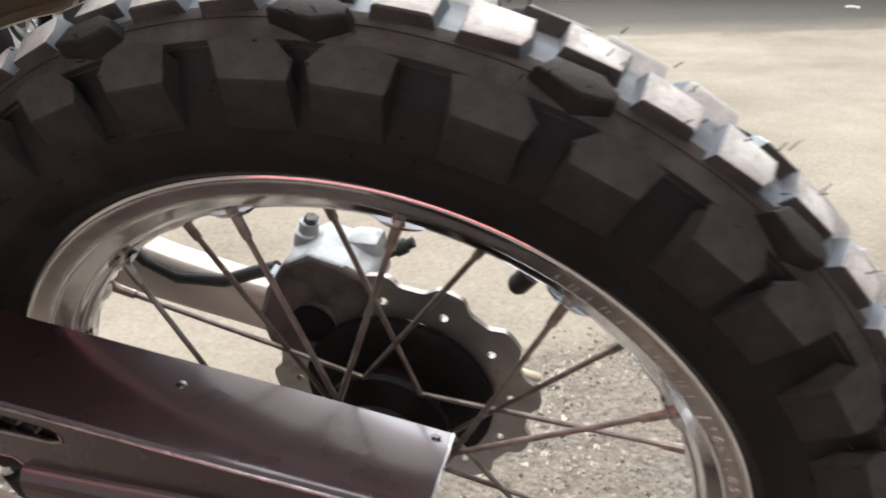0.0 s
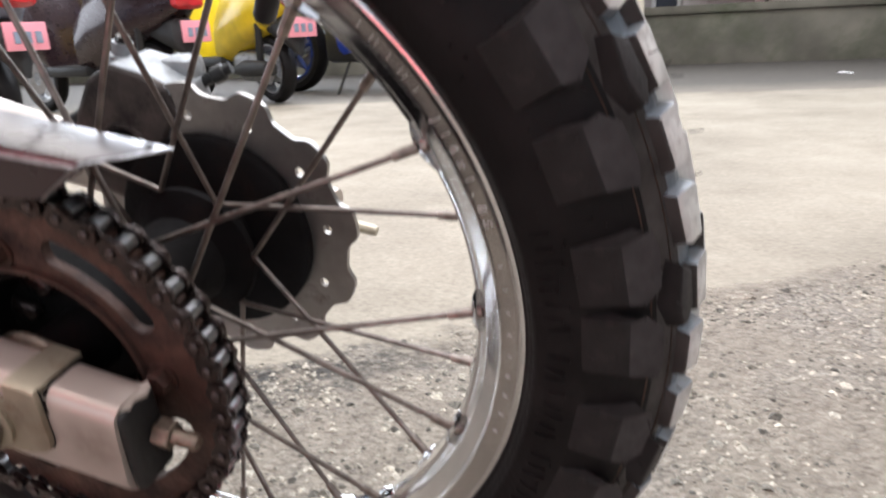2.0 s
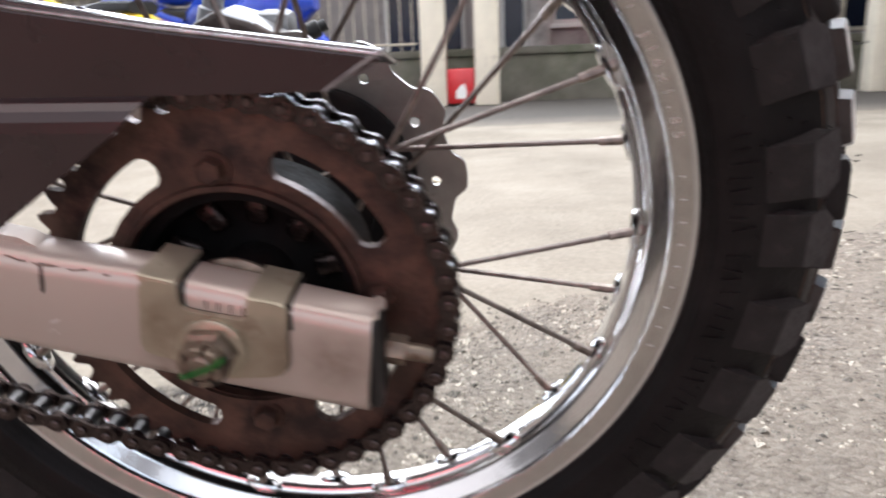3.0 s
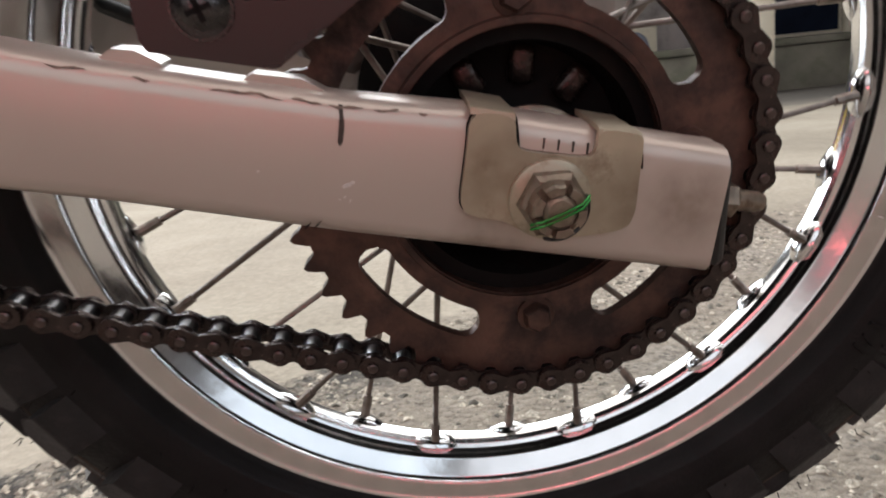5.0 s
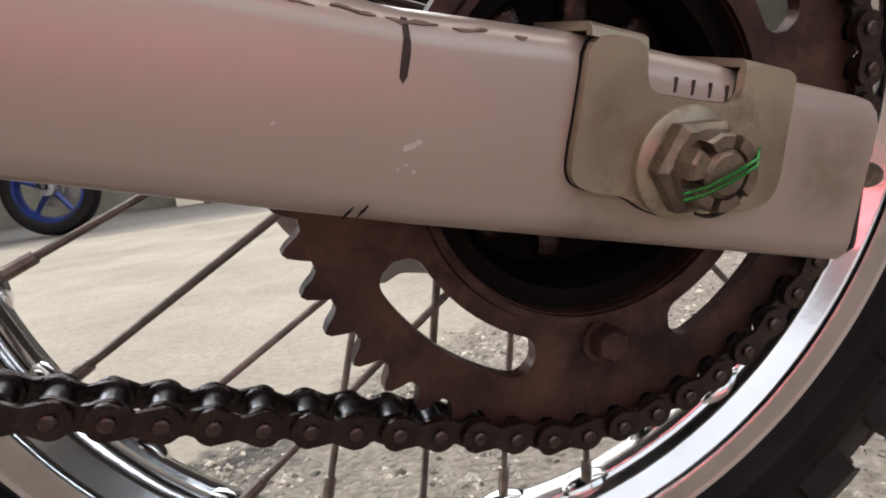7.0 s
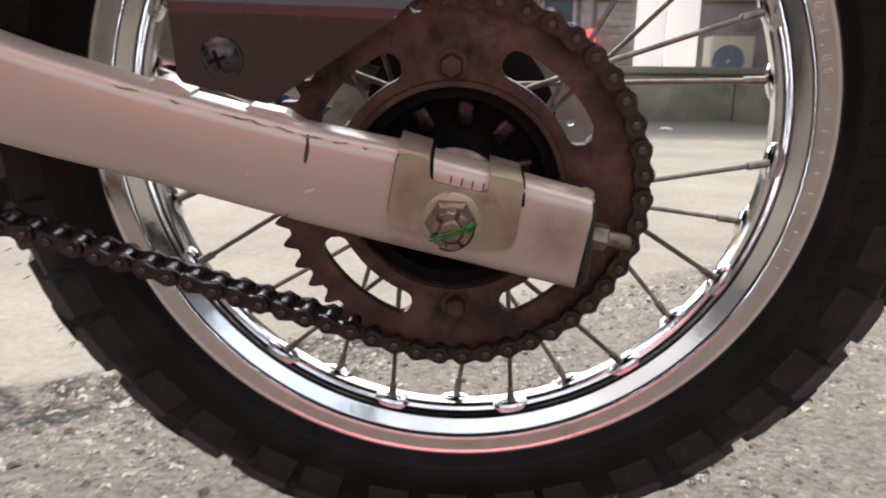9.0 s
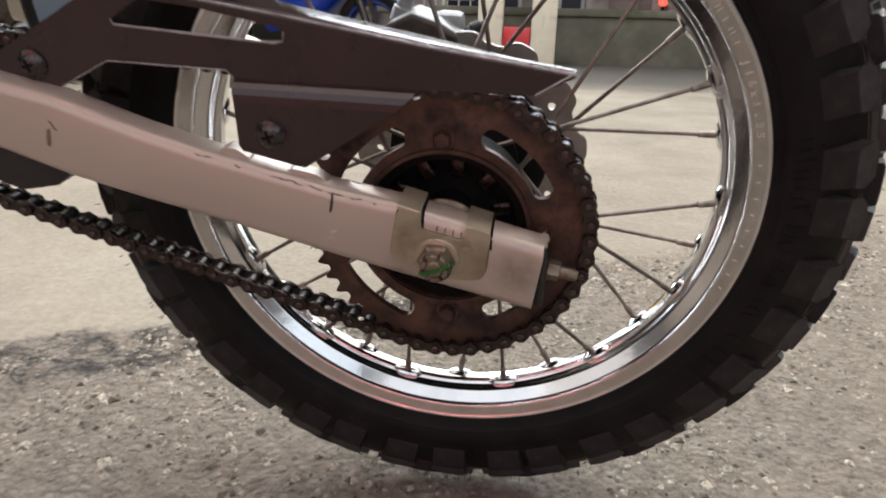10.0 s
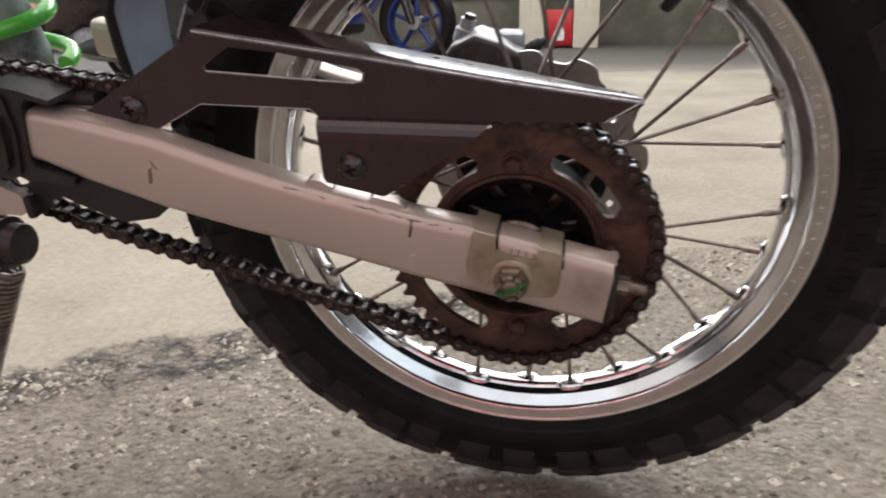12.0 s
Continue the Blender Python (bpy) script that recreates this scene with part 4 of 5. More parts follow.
def build_chain():
    chain = part("chain", tube([(-0.520, -0.0870, 0.060), (-0.505, -0.0870, 0.060)], 0.004, 8), CHAIN, bike, "oily dark roller chain with brown grime")
    pitch = 2 * PITCH_R * math.sin(math.pi / TEETH)
    step = 2 * math.pi / TEETH
    pins = []
    # on the sprocket, from the lower to the upper tangent
    k0, k1 = math.ceil((radians(-106) - PIN_PHASE) / step), math.floor((radians(88) - PIN_PHASE) / step)
    for k in range(k0, k1 + 1):
        pins.append(polar(PITCH_R, PIN_PHASE + k * step))

    def run(start, way, stop):
        out, p = [], Vector(start)
        path = [Vector(w) for w in way]
        while path and len(out) < stop:
            d = path[0] - p
            if d.length < pitch:
                path.pop(0)
                continue
            p = p + d.normalized() * pitch
            out.append((p.x, p.y))
        return out

    low = run(pins[0], [(-0.10, -0.0680), (-0.20, -0.0388), (-0.29, -0.0125), (-0.345, 0.004), (-0.42, 0.034), (-0.50, 0.060)], 34)
    high = run(pins[-1], [(-0.10, 0.0985), (-0.29, 0.1095), (-0.36, 0.1185), (-0.44, 0.124), (-0.50, 0.118)], 42)
    pins = low[::-1] + pins + high

    def side_plate(y0, y1, r):
        out = []
        for k in range(13):
            t = math.pi / 2 + math.pi * k / 12
            out.append((r * math.cos(t), r * math.sin(t)))
        out.append((pitch / 2, -0.62 * r))
        for k in range(13):
            t = -math.pi / 2 + math.pi * k / 12
            out.append((pitch + r * math.cos(t), r * math.sin(t)))
        out.append((pitch / 2, 0.62 * r))
        return plate([out], y0, y1)

    c = -0.0840
    outer = join(side_plate(c - 0.0082, c - 0.0066, 0.0053), side_plate(c + 0.0066, c + 0.0082, 0.0053),
                 rod((0, c - 0.0096, 0), (0, c + 0.0096, 0), [(0, 0.0016), (0.03, 0.0022), (0.97, 0.0022), (1, 0.0016)], 10),
                 rod((pitch, c - 0.0096, 0), (pitch, c + 0.0096, 0), [(0, 0.0016), (0.03, 0.0022), (0.97, 0.0022), (1, 0.0016)], 10))
    inner = join(side_plate(c - 0.0062, c - 0.0046, 0.0055), side_plate(c + 0.0046, c + 0.0062, 0.0055))
    rollers = rod((0, c - 0.0045, 0), (0, c + 0.0045, 0), [(0, 0.0042), (1, 0.0042)], 14)
    m_out, m_in, m_rol = to_mesh("outer_link", *outer, CHAIN, angle=30), to_mesh("inner_link", *inner, CHAIN, angle=30), to_mesh("roller", *rollers, ROLLER)
    m_out.materials.append(PIN)
    for f in m_out.polygons:
        if abs(f.center.y - c) > 0.00825:
            f.material_index = 1
    for i in range(len(pins) - 1):
        (x0, z0), (x1, z1) = pins[i], pins[i + 1]
        m = Matrix.Translation((x0, 0, z0)) @ turn(math.atan2(z1 - z0, x1 - x0))
        if i % 2 == 0:
            again("outer_link", m_out, chain, m)
        else:
            again("inner_link", m_in, chain, m)
            again("roller", m_rol, chain, m)
            again("roller", m_rol, chain, m @ Matrix.Translation((pitch, 0, 0)))


build_chain()


def build_disc():
    n = 240

    def wave(a):
        return 0.0935 + 0.0042 * math.tanh(2.2 * math.sin(12 * a + 0.6))

    def inner(a):
        return 0.0640 + 0.0012 * math.sin(6 * a)

    rows = [inner, lambda a: 0.0720, lambda a: 0.0830, wave]
    holes = [(2 * math.pi * (k + 0.15 * (k % 2)) / 24) for k in range(24)]
    cells = {round(h / (2 * math.pi) * 60) % 60 for h in holes if round(h / (2 * math.pi) * 60) % 5 in (0, 2)}
    polys = ring_polys(n, [rows[0], rows[1]], lambda j, i: False) + ring_polys(n, [rows[2], rows[3]], lambda j, i: False)
    for c in range(60):
        a0, a1 = 2 * math.pi * c / 60, 2 * math.pi * (c + 1) / 60
        inn = [polar(0.0720, a0 + (a1 - a0) * k / 4) for k in range(5)]
        out = [polar(0.0830, a0 + (a1 - a0) * k / 4) for k in range(5)]
        if c not in cells:
            for k in range(4):
                polys.append([inn[k], inn[k + 1], out[k + 1], out[k]])
            continue
        am, rm = (a0 + a1) / 2, 0.0775
        cx, cz = polar(rm, am)
        hole = [(cx + 0.0031 * math.cos(am + math.pi + t), cz + 0.0031 * math.sin(am + math.pi + t)) for t in [2 * math.pi * k / 16 - math.pi / 4 for k in range(16)]]
        # walk round the cell and the hole together, starting at the inner side
        inn_r = inn[::-1]
        for k in range(4):
            polys.append([inn_r[k], inn_r[k + 1], hole[k + 1], hole[k]])
        polys.append([inn_r[4], out[0], hole[8], hole[7], hole[6], hole[5], hole[4]])
        for k in range(4):
            polys.append([out[k], out[k + 1], hole[9 + k], hole[8 + k]])
        polys.append([out[4], inn_r[0], hole[0], hole[15], hole[14], hole[13], hole[12]])
    disc = part("brake_disc", plate(polys, 0.0640, 0.0680), DISC, bike, "wave-shaped drilled steel brake disc", angle=30)
    b = to_mesh("disc_bolt", *rod((0.050, 0.0635, 0), (0.050, 0.0585, 0), [(0, 0.006), (0.7, 0.006), (1, 0.004)], 12), SCREW)
    for k in range(5):
        again("disc_bolt", b, disc, turn(0.3 + k * 2 * math.pi / 5))


build_disc()

# swingarm ------------------------------------------------------------------
ARM_LINE = [(-0.420, 0.1120, 0.0780), (-0.324, 0.1010, 0.0630), (-0.292, 0.0955, 0.0500), (-0.237, 0.0840, 0.0318), (-0.186, 0.0670, 0.0190), (-0.140, 0.0545, 0.0090), (-0.0651, 0.0376, -0.0092), (-0.0225, 0.0306, -0.0186), (0.0600, 0.0100, -0.0365)]


def arm_geo(y_out, y_in):
    secs = []
    for x, zt, zb in ARM_LINE:
        r, s = 0.0074, (1 if y_in > y_out else -1)
        ring = []
        for cy, cz, a0 in ((y_out + s * r, zb + r, 180), (y_in - s * r, zb + r, 270), (y_in - s * r, zt - r, 0), (y_out + s * r, zt - r, 90)):
            for k in range(4):
                a = radians(a0 + 30 * k)
                ring.append((x + (0.004 if x > 0.05 and cz > zb + 0.01 else 0.0), cy + s * r * math.cos(a), cz + r * math.sin(a)))
        secs.append(ring)
    return loft(secs)


def build_swingarm():
    arm = part("swingarm", arm_geo(-0.1210, -0.0955), ARM, bike, "silver box-section alloy swingarm with scuffs and paint chips", angle=35)
    part("swingarm_leg", arm_geo(0.1210, 0.0955), ARM, bike, "silver alloy swingarm leg on the brake side", angle=35)
    part("end_cap", block(0.0600, 0.0668, -0.1190, -0.0962, -0.0345, 0.0078, 0.0035, 3), PLASTIC, arm, "black plastic end plug with a torn edge")
    lip = [(0.0632, -0.1165, 0.0082), (0.0662, -0.1120, 0.0074), (0.0655, -0.1080, 0.0080), (0.0676, -0.1030, 0.0070), (0.0668, -0.0985, 0.0078), (0.0640, -0.0965, 0.0086), (0.0618, -0.1010, 0.0094), (0.0612, -0.1100, 0.0094)]
    part("torn_lip", loft([[(x, y, z + 0.0008) for x, y, z in lip], [(x, y, z - 0.0006) for x, y, z in lip]]), ARM, arm, "torn strip of silver foil")
    # weld pads that carry the chain guard
    for x0, x1, z0, w in ((-0.137, -0.119, 0.0545, 0.012), (-0.096, -0.070, 0.0440, 0.010)):
        pts = [(x0, 0.0), (x0 + 0.004, 0.0030), (x1 - 0.007, 0.0036), (x1, 0.0008), (x1 - 0.002, -0.004), (x0 + 0.002, -0.004)]
        geo = plate([[(x, z0 - 0.236 * (x - x0) + dz) for x, dz in pts]], -0.1120, -0.1120 + w)
        part("weld_pad", geo, ARM, arm, angle=25)
    # cracked paint along the rounded upper edge, in short uneven strips
    rng = random.Random(4)

    def on_edge(x, turned):
        """A place on the arm's rounded upper edge, turned degrees up from its outer face."""
        (x0, z0), (x1, z1) = next(((a[0], a[1]), (b[0], b[1])) for a, b in zip(ARM_LINE, ARM_LINE[1:]) if a[0] <= x <= b[0])
        zt = z0 + (z1 - z0) * (x - x0) / (x1 - x0)
        c, n = math.cos(radians(turned)), math.sin(radians(turned))
        return (x, -0.1136 - 0.0076 * c, zt - 0.0074 + 0.0076 * n)

    for first, last in ((-0.150, -0.139), (-0.126, -0.121), (-0.104, -0.083), (-0.080, -0.071), (-0.069, -0.058), (-0.055, -0.047), (-0.041, -0.038)):
        n = max(3, round((last - first) / 0.0015))
        secs = []
        for k in range(n + 1):
            x = first + (last - first) * k / n
            mid = 38 + 9 * noise.noise((x * 160, 0, 4)) + 4 * noise.noise((x * 600, 1, 4))
            half = 0.4 + (2.6 + 2.2 * rng.random()) * math.sin(math.pi * k / n) ** 0.5 * (1 if k % 3 else 0.5)
            secs.append([on_edge(x, mid - half), on_edge(x, mid + half), (x, -0.1150, on_edge(x, mid)[2] - 0.002)])
        part("paint_chip", loft(secs), CHIP, arm, "brown cracked paint on the upper edge")
    part("scratch", plate([[(-0.0661, 0.0312), (-0.0645, 0.0312), (-0.0647, 0.0285), (-0.0657, 0.0240), (-0.0668, 0.0226), (-0.0674, 0.0240), (-0.0668, 0.0275)]], -0.1212, -0.1206), GOUGE, arm, "dark gouge in the paint")
    part("scratch", loft([[on_edge(x, -2), on_edge(x, 20), on_edge(x, 44), (x, -0.1140, on_edge(x, 20)[2] - 0.004)] for x in (-0.0659, -0.0653, -0.0646)]), GOUGE, arm, "dark gouge in the paint")
    for q in (0.0, 0.0032):
        part("scratch", plate([[(-0.0818 + q, -0.0042), (-0.0808 + q, -0.0030), (-0.0790 + q, -0.0018), (-0.0800 + q, -0.0030)]], -0.1213, -0.1206), BLACK, arm)
    for cx, cz, w in ((-0.0662, 0.0096, 0.0020), (-0.0640, 0.0104, 0.0009), (-0.0672, 0.0058, 0.0007), (-0.0655, 0.0042, 0.0006), (-0.0690, 0.0050, 0.0005), (-0.0935, 0.0168, 0.0006)):
        ring = [(cx + w * rng.uniform(0.5, 1.1) * math.cos(t), cz + 0.55 * w * rng.uniform(0.5, 1.2) * math.sin(t) + 0.25 * w * math.cos(t)) for t in [2 * math.pi * k / 9 for k in range(9)]]
        part("fleck", plate([ring], -0.12125, -0.1208), FLECK, arm, "whitish fleck")
    part("brown_stain", plate([[(-0.2445, 0.0530), (-0.2425, 0.0625), (-0.2400, 0.0640), (-0.2410, 0.0560), (-0.2425, 0.0520)]], -0.1213, -0.1208), SCUFFED, arm, "brown scuff")
    part("brown_stain", plate([[(-0.2400, 0.0690), (-0.2385, 0.0680), (-0.2355, 0.0625), (-0.2370, 0.0630)]], -0.1213, -0.1208), SCUFFED, arm, "brown scuff")
    # adjuster saddle: face plate with two straps that fold over the arm
    face = [(-0.0249, 0.0312), (-0.0106, 0.0284), (-0.0106, 0.0200), (-0.0092, 0.0174), (-0.0062, 0.0162), (0.0112, 0.0128), (0.0142, 0.0130), (0.0160, 0.0150), (0.0166, 0.0222), (0.0312, 0.0190), (0.0318, 0.0160), (0.0306, 0.0030), (0.0300, -0.0075), (0.0278, -0.0125), (0.0235, -0.0142), (0.0130, -0.0148), (0.0020, -0.0150), (-0.0090, -0.0112), (-0.0150, -0.0066), (-0.0240, -0.0046), (-0.0285, -0.0024), (-0.0298, 0.0018), (-0.0270, 0.0165)]
    for _ in range(2):
        face = [((1 - w) * a[0] + w * b[0], (1 - w) * a[1] + w * b[1]) for a, b in zip(face, face[1:] + face[:1]) for w in (0.22, 0.78)]
    saddle = part("adjuster_plate", plate([face], -0.1240, -0.1212), ZINC, bike, "worn zinc-plated chain adjuster plate with tick marks", angle=30)
    mx, mz = sum(p[0] for p in face) / len(face), sum(p[1] for p in face) / len(face)
    # thin black line just outside the plate's outline
    part("dark_line", plate([[(mx + (x - mx) * 1.014, mz + (z - mz) * 1.02) for x, z in face]], -0.1213, -0.1206), BLACK, arm, "dark line along the plate's edge")
    for x0, x1 in ((-0.0249, -0.0106), (0.0166, 0.0312)):
        z0, z1 = 0.0306 - 0.2460 * (x0 + 0.0225) + 0.0020, 0.0306 - 0.2460 * (x1 + 0.0225) + 0.0020
        secs = [[(x0, y, z0 + dz), (x1, y, z1 + dz), (x1, y + e, z1 + dz - 0.002 + f), (x0, y + e, z0 + dz - 0.002 + f)] for y, dz, e, f in ((-0.1240, -0.003, 0.0028, 0.002), (-0.1236, -0.0008, 0.002, 0.0004), (-0.1222, 0.0, 0.0005, 0.0), (-0.0950, 0.0, 0.0, 0.0))]
        part("strap", loft(secs), ZINC, saddle)
        g0, g1 = x1, x1 + 0.0016
        secs = [[(g0, y, z1 + dz), (g1, y, z1 + dz - 0.0004), (g1, y + e, z1 + dz - 0.003), (g0, y + e, z1 + dz - 0.003)] for y, dz, e in ((-0.1215, -0.0120, 0.002), (-0.1212, -0.0078, 0.002), (-0.1186, -0.0030, 0.001), (-0.1140, -0.0014, 0.0), (-0.0958, -0.0014, 0.0))]
        part("dark_line", loft(secs), BLACK, saddle, "dark grime beside the strap")
    for k in range(4):
        x = -0.0010 + 0.0049 * k
        z = 0.0196 - 0.20 * x
        part("tick", plate([[(x, z), (x + 0.0006, z - 0.0001), (x + 0.0001, z - 0.0036), (x - 0.0005, z - 0.0035)]], -0.1213, -0.1206), GOUGE, arm)
    part("washer", rod((0, -0.1240, 0), (0, -0.1266, 0), [(0, 0.0138), (0.75, 0.0138), (1, 0.0130)], 36), ZINC, bike)
    nut = part("axle_nut", join(rod((0, -0.1266, 0), (0, -0.1330, 0), [(0, 0.0112), (0.12, 0.0118), (0.70, 0.0118), (1, 0.0100)], 6), rod((0, -0.1328, 0), (0, -0.1352, 0), [(0, 0.0092), (1, 0.0090)], 24)), RUST, bike, "rusty castellated axle nut with a wire lock", angle=25)
    for k in range(6):
        a = k * math.pi / 3 + 0.35
        pts = [polar(0.0059, a), polar(0.0059, a + 0.36), polar(0.0059, a + 0.72), polar(0.0090, a + 0.76), polar(0.0092, a + 0.36), polar(0.0090, a - 0.04)]
        tops = [polar(0.0059, a), polar(0.0059, a + 0.36), polar(0.0059, a + 0.72), polar(0.0084, a + 0.74), polar(0.0086, a + 0.36), polar(0.0084, a - 0.02)]
        part("castle", loft([[(x, -0.1350, z) for x, z in pts], [(x, -0.1384, z) for x, z in pts], [(x, -0.1396, z) for x, z in tops]]), RUST, nut, angle=25)
    part("axle_end", rod((0, -0.1340, 0), (0, -0.1402, 0), [(0, 0.0056), (0.80, 0.0056), (1, 0.0044)], 20), RUST, nut)
    loop = [(0.0102 * math.cos(a), -0.1372 + 0.0016 * math.cos(a + 0.6), 0.0102 * math.sin(a)) for a in [radians(-118) + radians(142) * k / 24 for k in range(25)]]
    for q in (0.0, 0.0011):
        part("lock_wire", tube([(x, y + q, z) for x, y, z in loop], 0.00042, 6), CASTING, nut, "dark turn of lock wire")
    for q in (0.0, 0.0015):
        part("lock_wire", tube([(-0.0092, -0.1375, -0.0052 + q), (-0.0060, -0.1408, -0.0034 + q), (0.0, -0.1412, -0.0012 + q), (0.0066, -0.1408, 0.0014 + q), (0.0098, -0.1376, 0.0030 + q)], 0.00042, 6), WIRE, nut, "green lock wire")
    # adjuster bolt at the end of the leg
    bolt = part("adjuster_bolt", rod((0.0600, -0.1030, -0.0115), (0.0870, -0.1030, -0.0165), [(0, 0.0040), (0.92, 0.0040), (1, 0.0032)], 14), RUST, bike)
    part("lock_nut", rod((0.0670, -0.1030, -0.0128), (0.0755, -0.1030, -0.0144), [(0, 0.0062), (0.1, 0.0067), (0.9, 0.0067), (1, 0.0062)], 6), RUST, bolt, angle=25)
    # rubber sleeve and pivot casting at the front
    part("pivot_cover", plate([[(-0.3460, 0.1180), (-0.3230, 0.1150), (-0.3000, 0.1085), (-0.2990, 0.1050), (-0.3170, 0.1090), (-0.3212, 0.1045), (-0.3282, 0.0660), (-0.3260, 0.0610), (-0.2990, 0.0535), (-0.3000, 0.0490), (-0.3340, 0.0500), (-0.3460, 0.0560)]], -0.1232, -0.0930), PLASTIC, bike, "black rubber cover over the swingarm root", angle=20)
    root = part("pivot_bracket", plate([[(-0.4300, 0.1170), (-0.3360, 0.1150), (-0.3312, 0.1090), (-0.3300, 0.0860), (-0.3365, 0.0575), (-0.3420, 0.0530), (-0.4300, 0.0530)]], -0.1258, -0.0980), CASTING, bike, "dark cast pivot bracket", angle=20)
    part("boss_plate", plate([[(-0.4300, 0.1010), (-0.3410, 0.1000), (-0.3365, 0.0940), (-0.3370, 0.0800), (-0.3405, 0.0630), (-0.3440, 0.0600), (-0.4300, 0.0600)]], -0.1300, -0.1256), CASTING, root, angle=20)
    part("pivot_bolt", rod((-0.3485, -0.1298, 0.0835), (-0.3485, -0.1400, 0.0835), [(0, 0.0076), (0.3, 0.0076), (0.34, 0.0058), (0.9, 0.0056), (1, 0.0046)], 20), ZINC, root, "silver pivot bolt end")
    part("slider", block(-0.430, -0.285, -0.0990, -0.0760, 0.0960, 0.1060, 0.004), PLASTIC, bike, "black chain slider")
    part("chain_guide", plate([[(-0.3450, 0.0330), (-0.3390, 0.0300), (-0.3200, 0.0345), (-0.3060, 0.0280), (-0.2760, 0.0170), (-0.2497, 0.0225), (-0.2350, 0.0340), (-0.2700, 0.0480), (-0.3450, 0.0620)]], -0.1140, -0.0800), PLASTIC, bike, "black lower chain guide")


build_swingarm()


def build_guard():
    y = -0.1030
    # outer wall of the guard, cut into pieces round its slot
    A, B, C, D, E = (-0.3010, 0.0890), (-0.2010, 0.1500), (-0.0885, 0.1346), (-0.0088, 0.1225), (0.0720, 0.1120)
    F, G, Hh = (0.0505, 0.0977), (-0.0155, 0.0968), (-0.1262, 0.0968)
    I, J, K, Lp = (-0.1305, 0.1012), (-0.2050, 0.1025), (-0.2470, 0.0800), (-0.2900, 0.0860)
    s1, s2, s3, s4, s5, s6, s7 = (-0.1975, 0.1270), (-0.1790, 0.1392), (-0.1471, 0.1362), (-0.0975, 0.1276), (-0.0945, 0.1198), (-0.1006, 0.1184), (-0.1966, 0.1240)
    s8 = (-0.0938, 0.1250)
    polys = [
        [A, B, s2, s1, s7, J, K, Lp],
        [B, C, s4, s3, s2],
        [C, D, G, Hh, I, J, s7, s6, s5, s8, s4],
        [D, E, F, G],
    ]
    low = {p: (p[0], p[1] - 0.0030) for p in (B, C, D, E)}
    wall = plate([[low.get(p, p) for p in poly] for poly in polys], y, y + 0.0016)
    # folded top that reaches over the chain
    top_in = [(-0.2010, 0.1470), (-0.0885, 0.1265), (-0.0088, 0.1130), (0.0700, 0.0980)]
    top_out = [B, C, D, E]
    verts, faces = [], []
    stations = []
    for k in range(3):
        stations += [[a + (b - a) * q / 4 for a, b in zip((*top_out[k], *top_in[k]), (*top_out[k + 1], *top_in[k + 1]))] for q in range(4)]
    stations.append([*top_out[3], *top_in[3]])
    for xo, zo, xi, zi in stations:
        for yy, xx, zz in ((y, xo, zo - 0.0030), (y + 0.0006, xo, zo - 0.0012), (y + 0.0020, xo, zo), (y + 0.0042, xo, zo + 0.0004), (-0.049, xi, zi + 0.0010), (-0.049, xi, zi - 0.0008), (y + 0.0042, xo, zo - 0.0014), (y + 0.0018, xo, zo - 0.0030)):
            verts.append((xx, yy, zz))
    n = len(stations)
    for i in range(n - 1):
        for k in range(8):
            q = (k + 1) % 8
            faces.append((i * 8 + k, i * 8 + q, (i + 1) * 8 + q, (i + 1) * 8 + k))
    faces += [tuple(range(8)), tuple(range((n - 1) * 8, n * 8))]
    # stepped-out mounting tab below
    tab = plate([[(-0.1250, 0.0850), (-0.0280, 0.0850), (-0.0830, 0.0472), (-0.0850, 0.0466), (-0.1225, 0.0546), (-0.1245, 0.0580)]], -0.1110, -0.1094)
    bend = [(y, 0.0968), (-0.1062, 0.0953), (-0.1090, 0.0928), (-0.1105, 0.0892), (-0.1110, 0.0850)]
    step = []
    for (ya, za), (yb, zb) in zip(bend, bend[1:]):
        ends = []
        for first, last in ((Hh[0], -0.1250), (G[0], -0.0280)):
            xa, xb = (first + (last - first) * (0.0968 - z) / 0.0118 for z in (za, zb))
            ends.append([(xa, ya, za), (xa, ya + 0.0016, za), (xb, yb + 0.0016, zb), (xb, yb, zb)])
        step.append(loft(ends))
    step = join(*step)
    guard = part("chain_guard", join(wall, (verts, faces), tab, step), GUARD, bike, "black painted sheet-steel chain guard with a long slot", angle=28)

    # pale metal strips that stand in for the highlights on the guard's edges
    slot = [s7, s1, s2, s3, s4, s8, s5, s6, s7]
    for line, off, wide in ((slot[5:], 0.0, 0.0008), (slot[:2], 0.0, 0.0005), ([B, C, D, E], -0.0014, 0.0008), ([Lp, K, J, I, Hh], 0.0, 0.0004), ([E, F], 0.0, 0.0007)):
        part("highlight_edge", tube([(px, y - 0.0001, pz + off) for px, pz in line], wide, 6), EDGE, guard, "pale strip for the highlight on the guard's edge")
    part("highlight_edge", tube([(E[0], y, E[1]), (0.0700, -0.049, 0.0985)], 0.0008, 6), EDGE, guard, "pale strip for the highlight on the guard's edge")

    for x, yy, z in ((-0.056, -0.066, 0.1240), (0.063, -0.056, 0.1012)):
        part("rivet", rod((x, yy, z - 0.001), (x + 0.0002, yy, z + 0.0016), [(0, 0.0028), (0.7, 0.0028), (1, 0.0016)], 14), SCREW, guard)

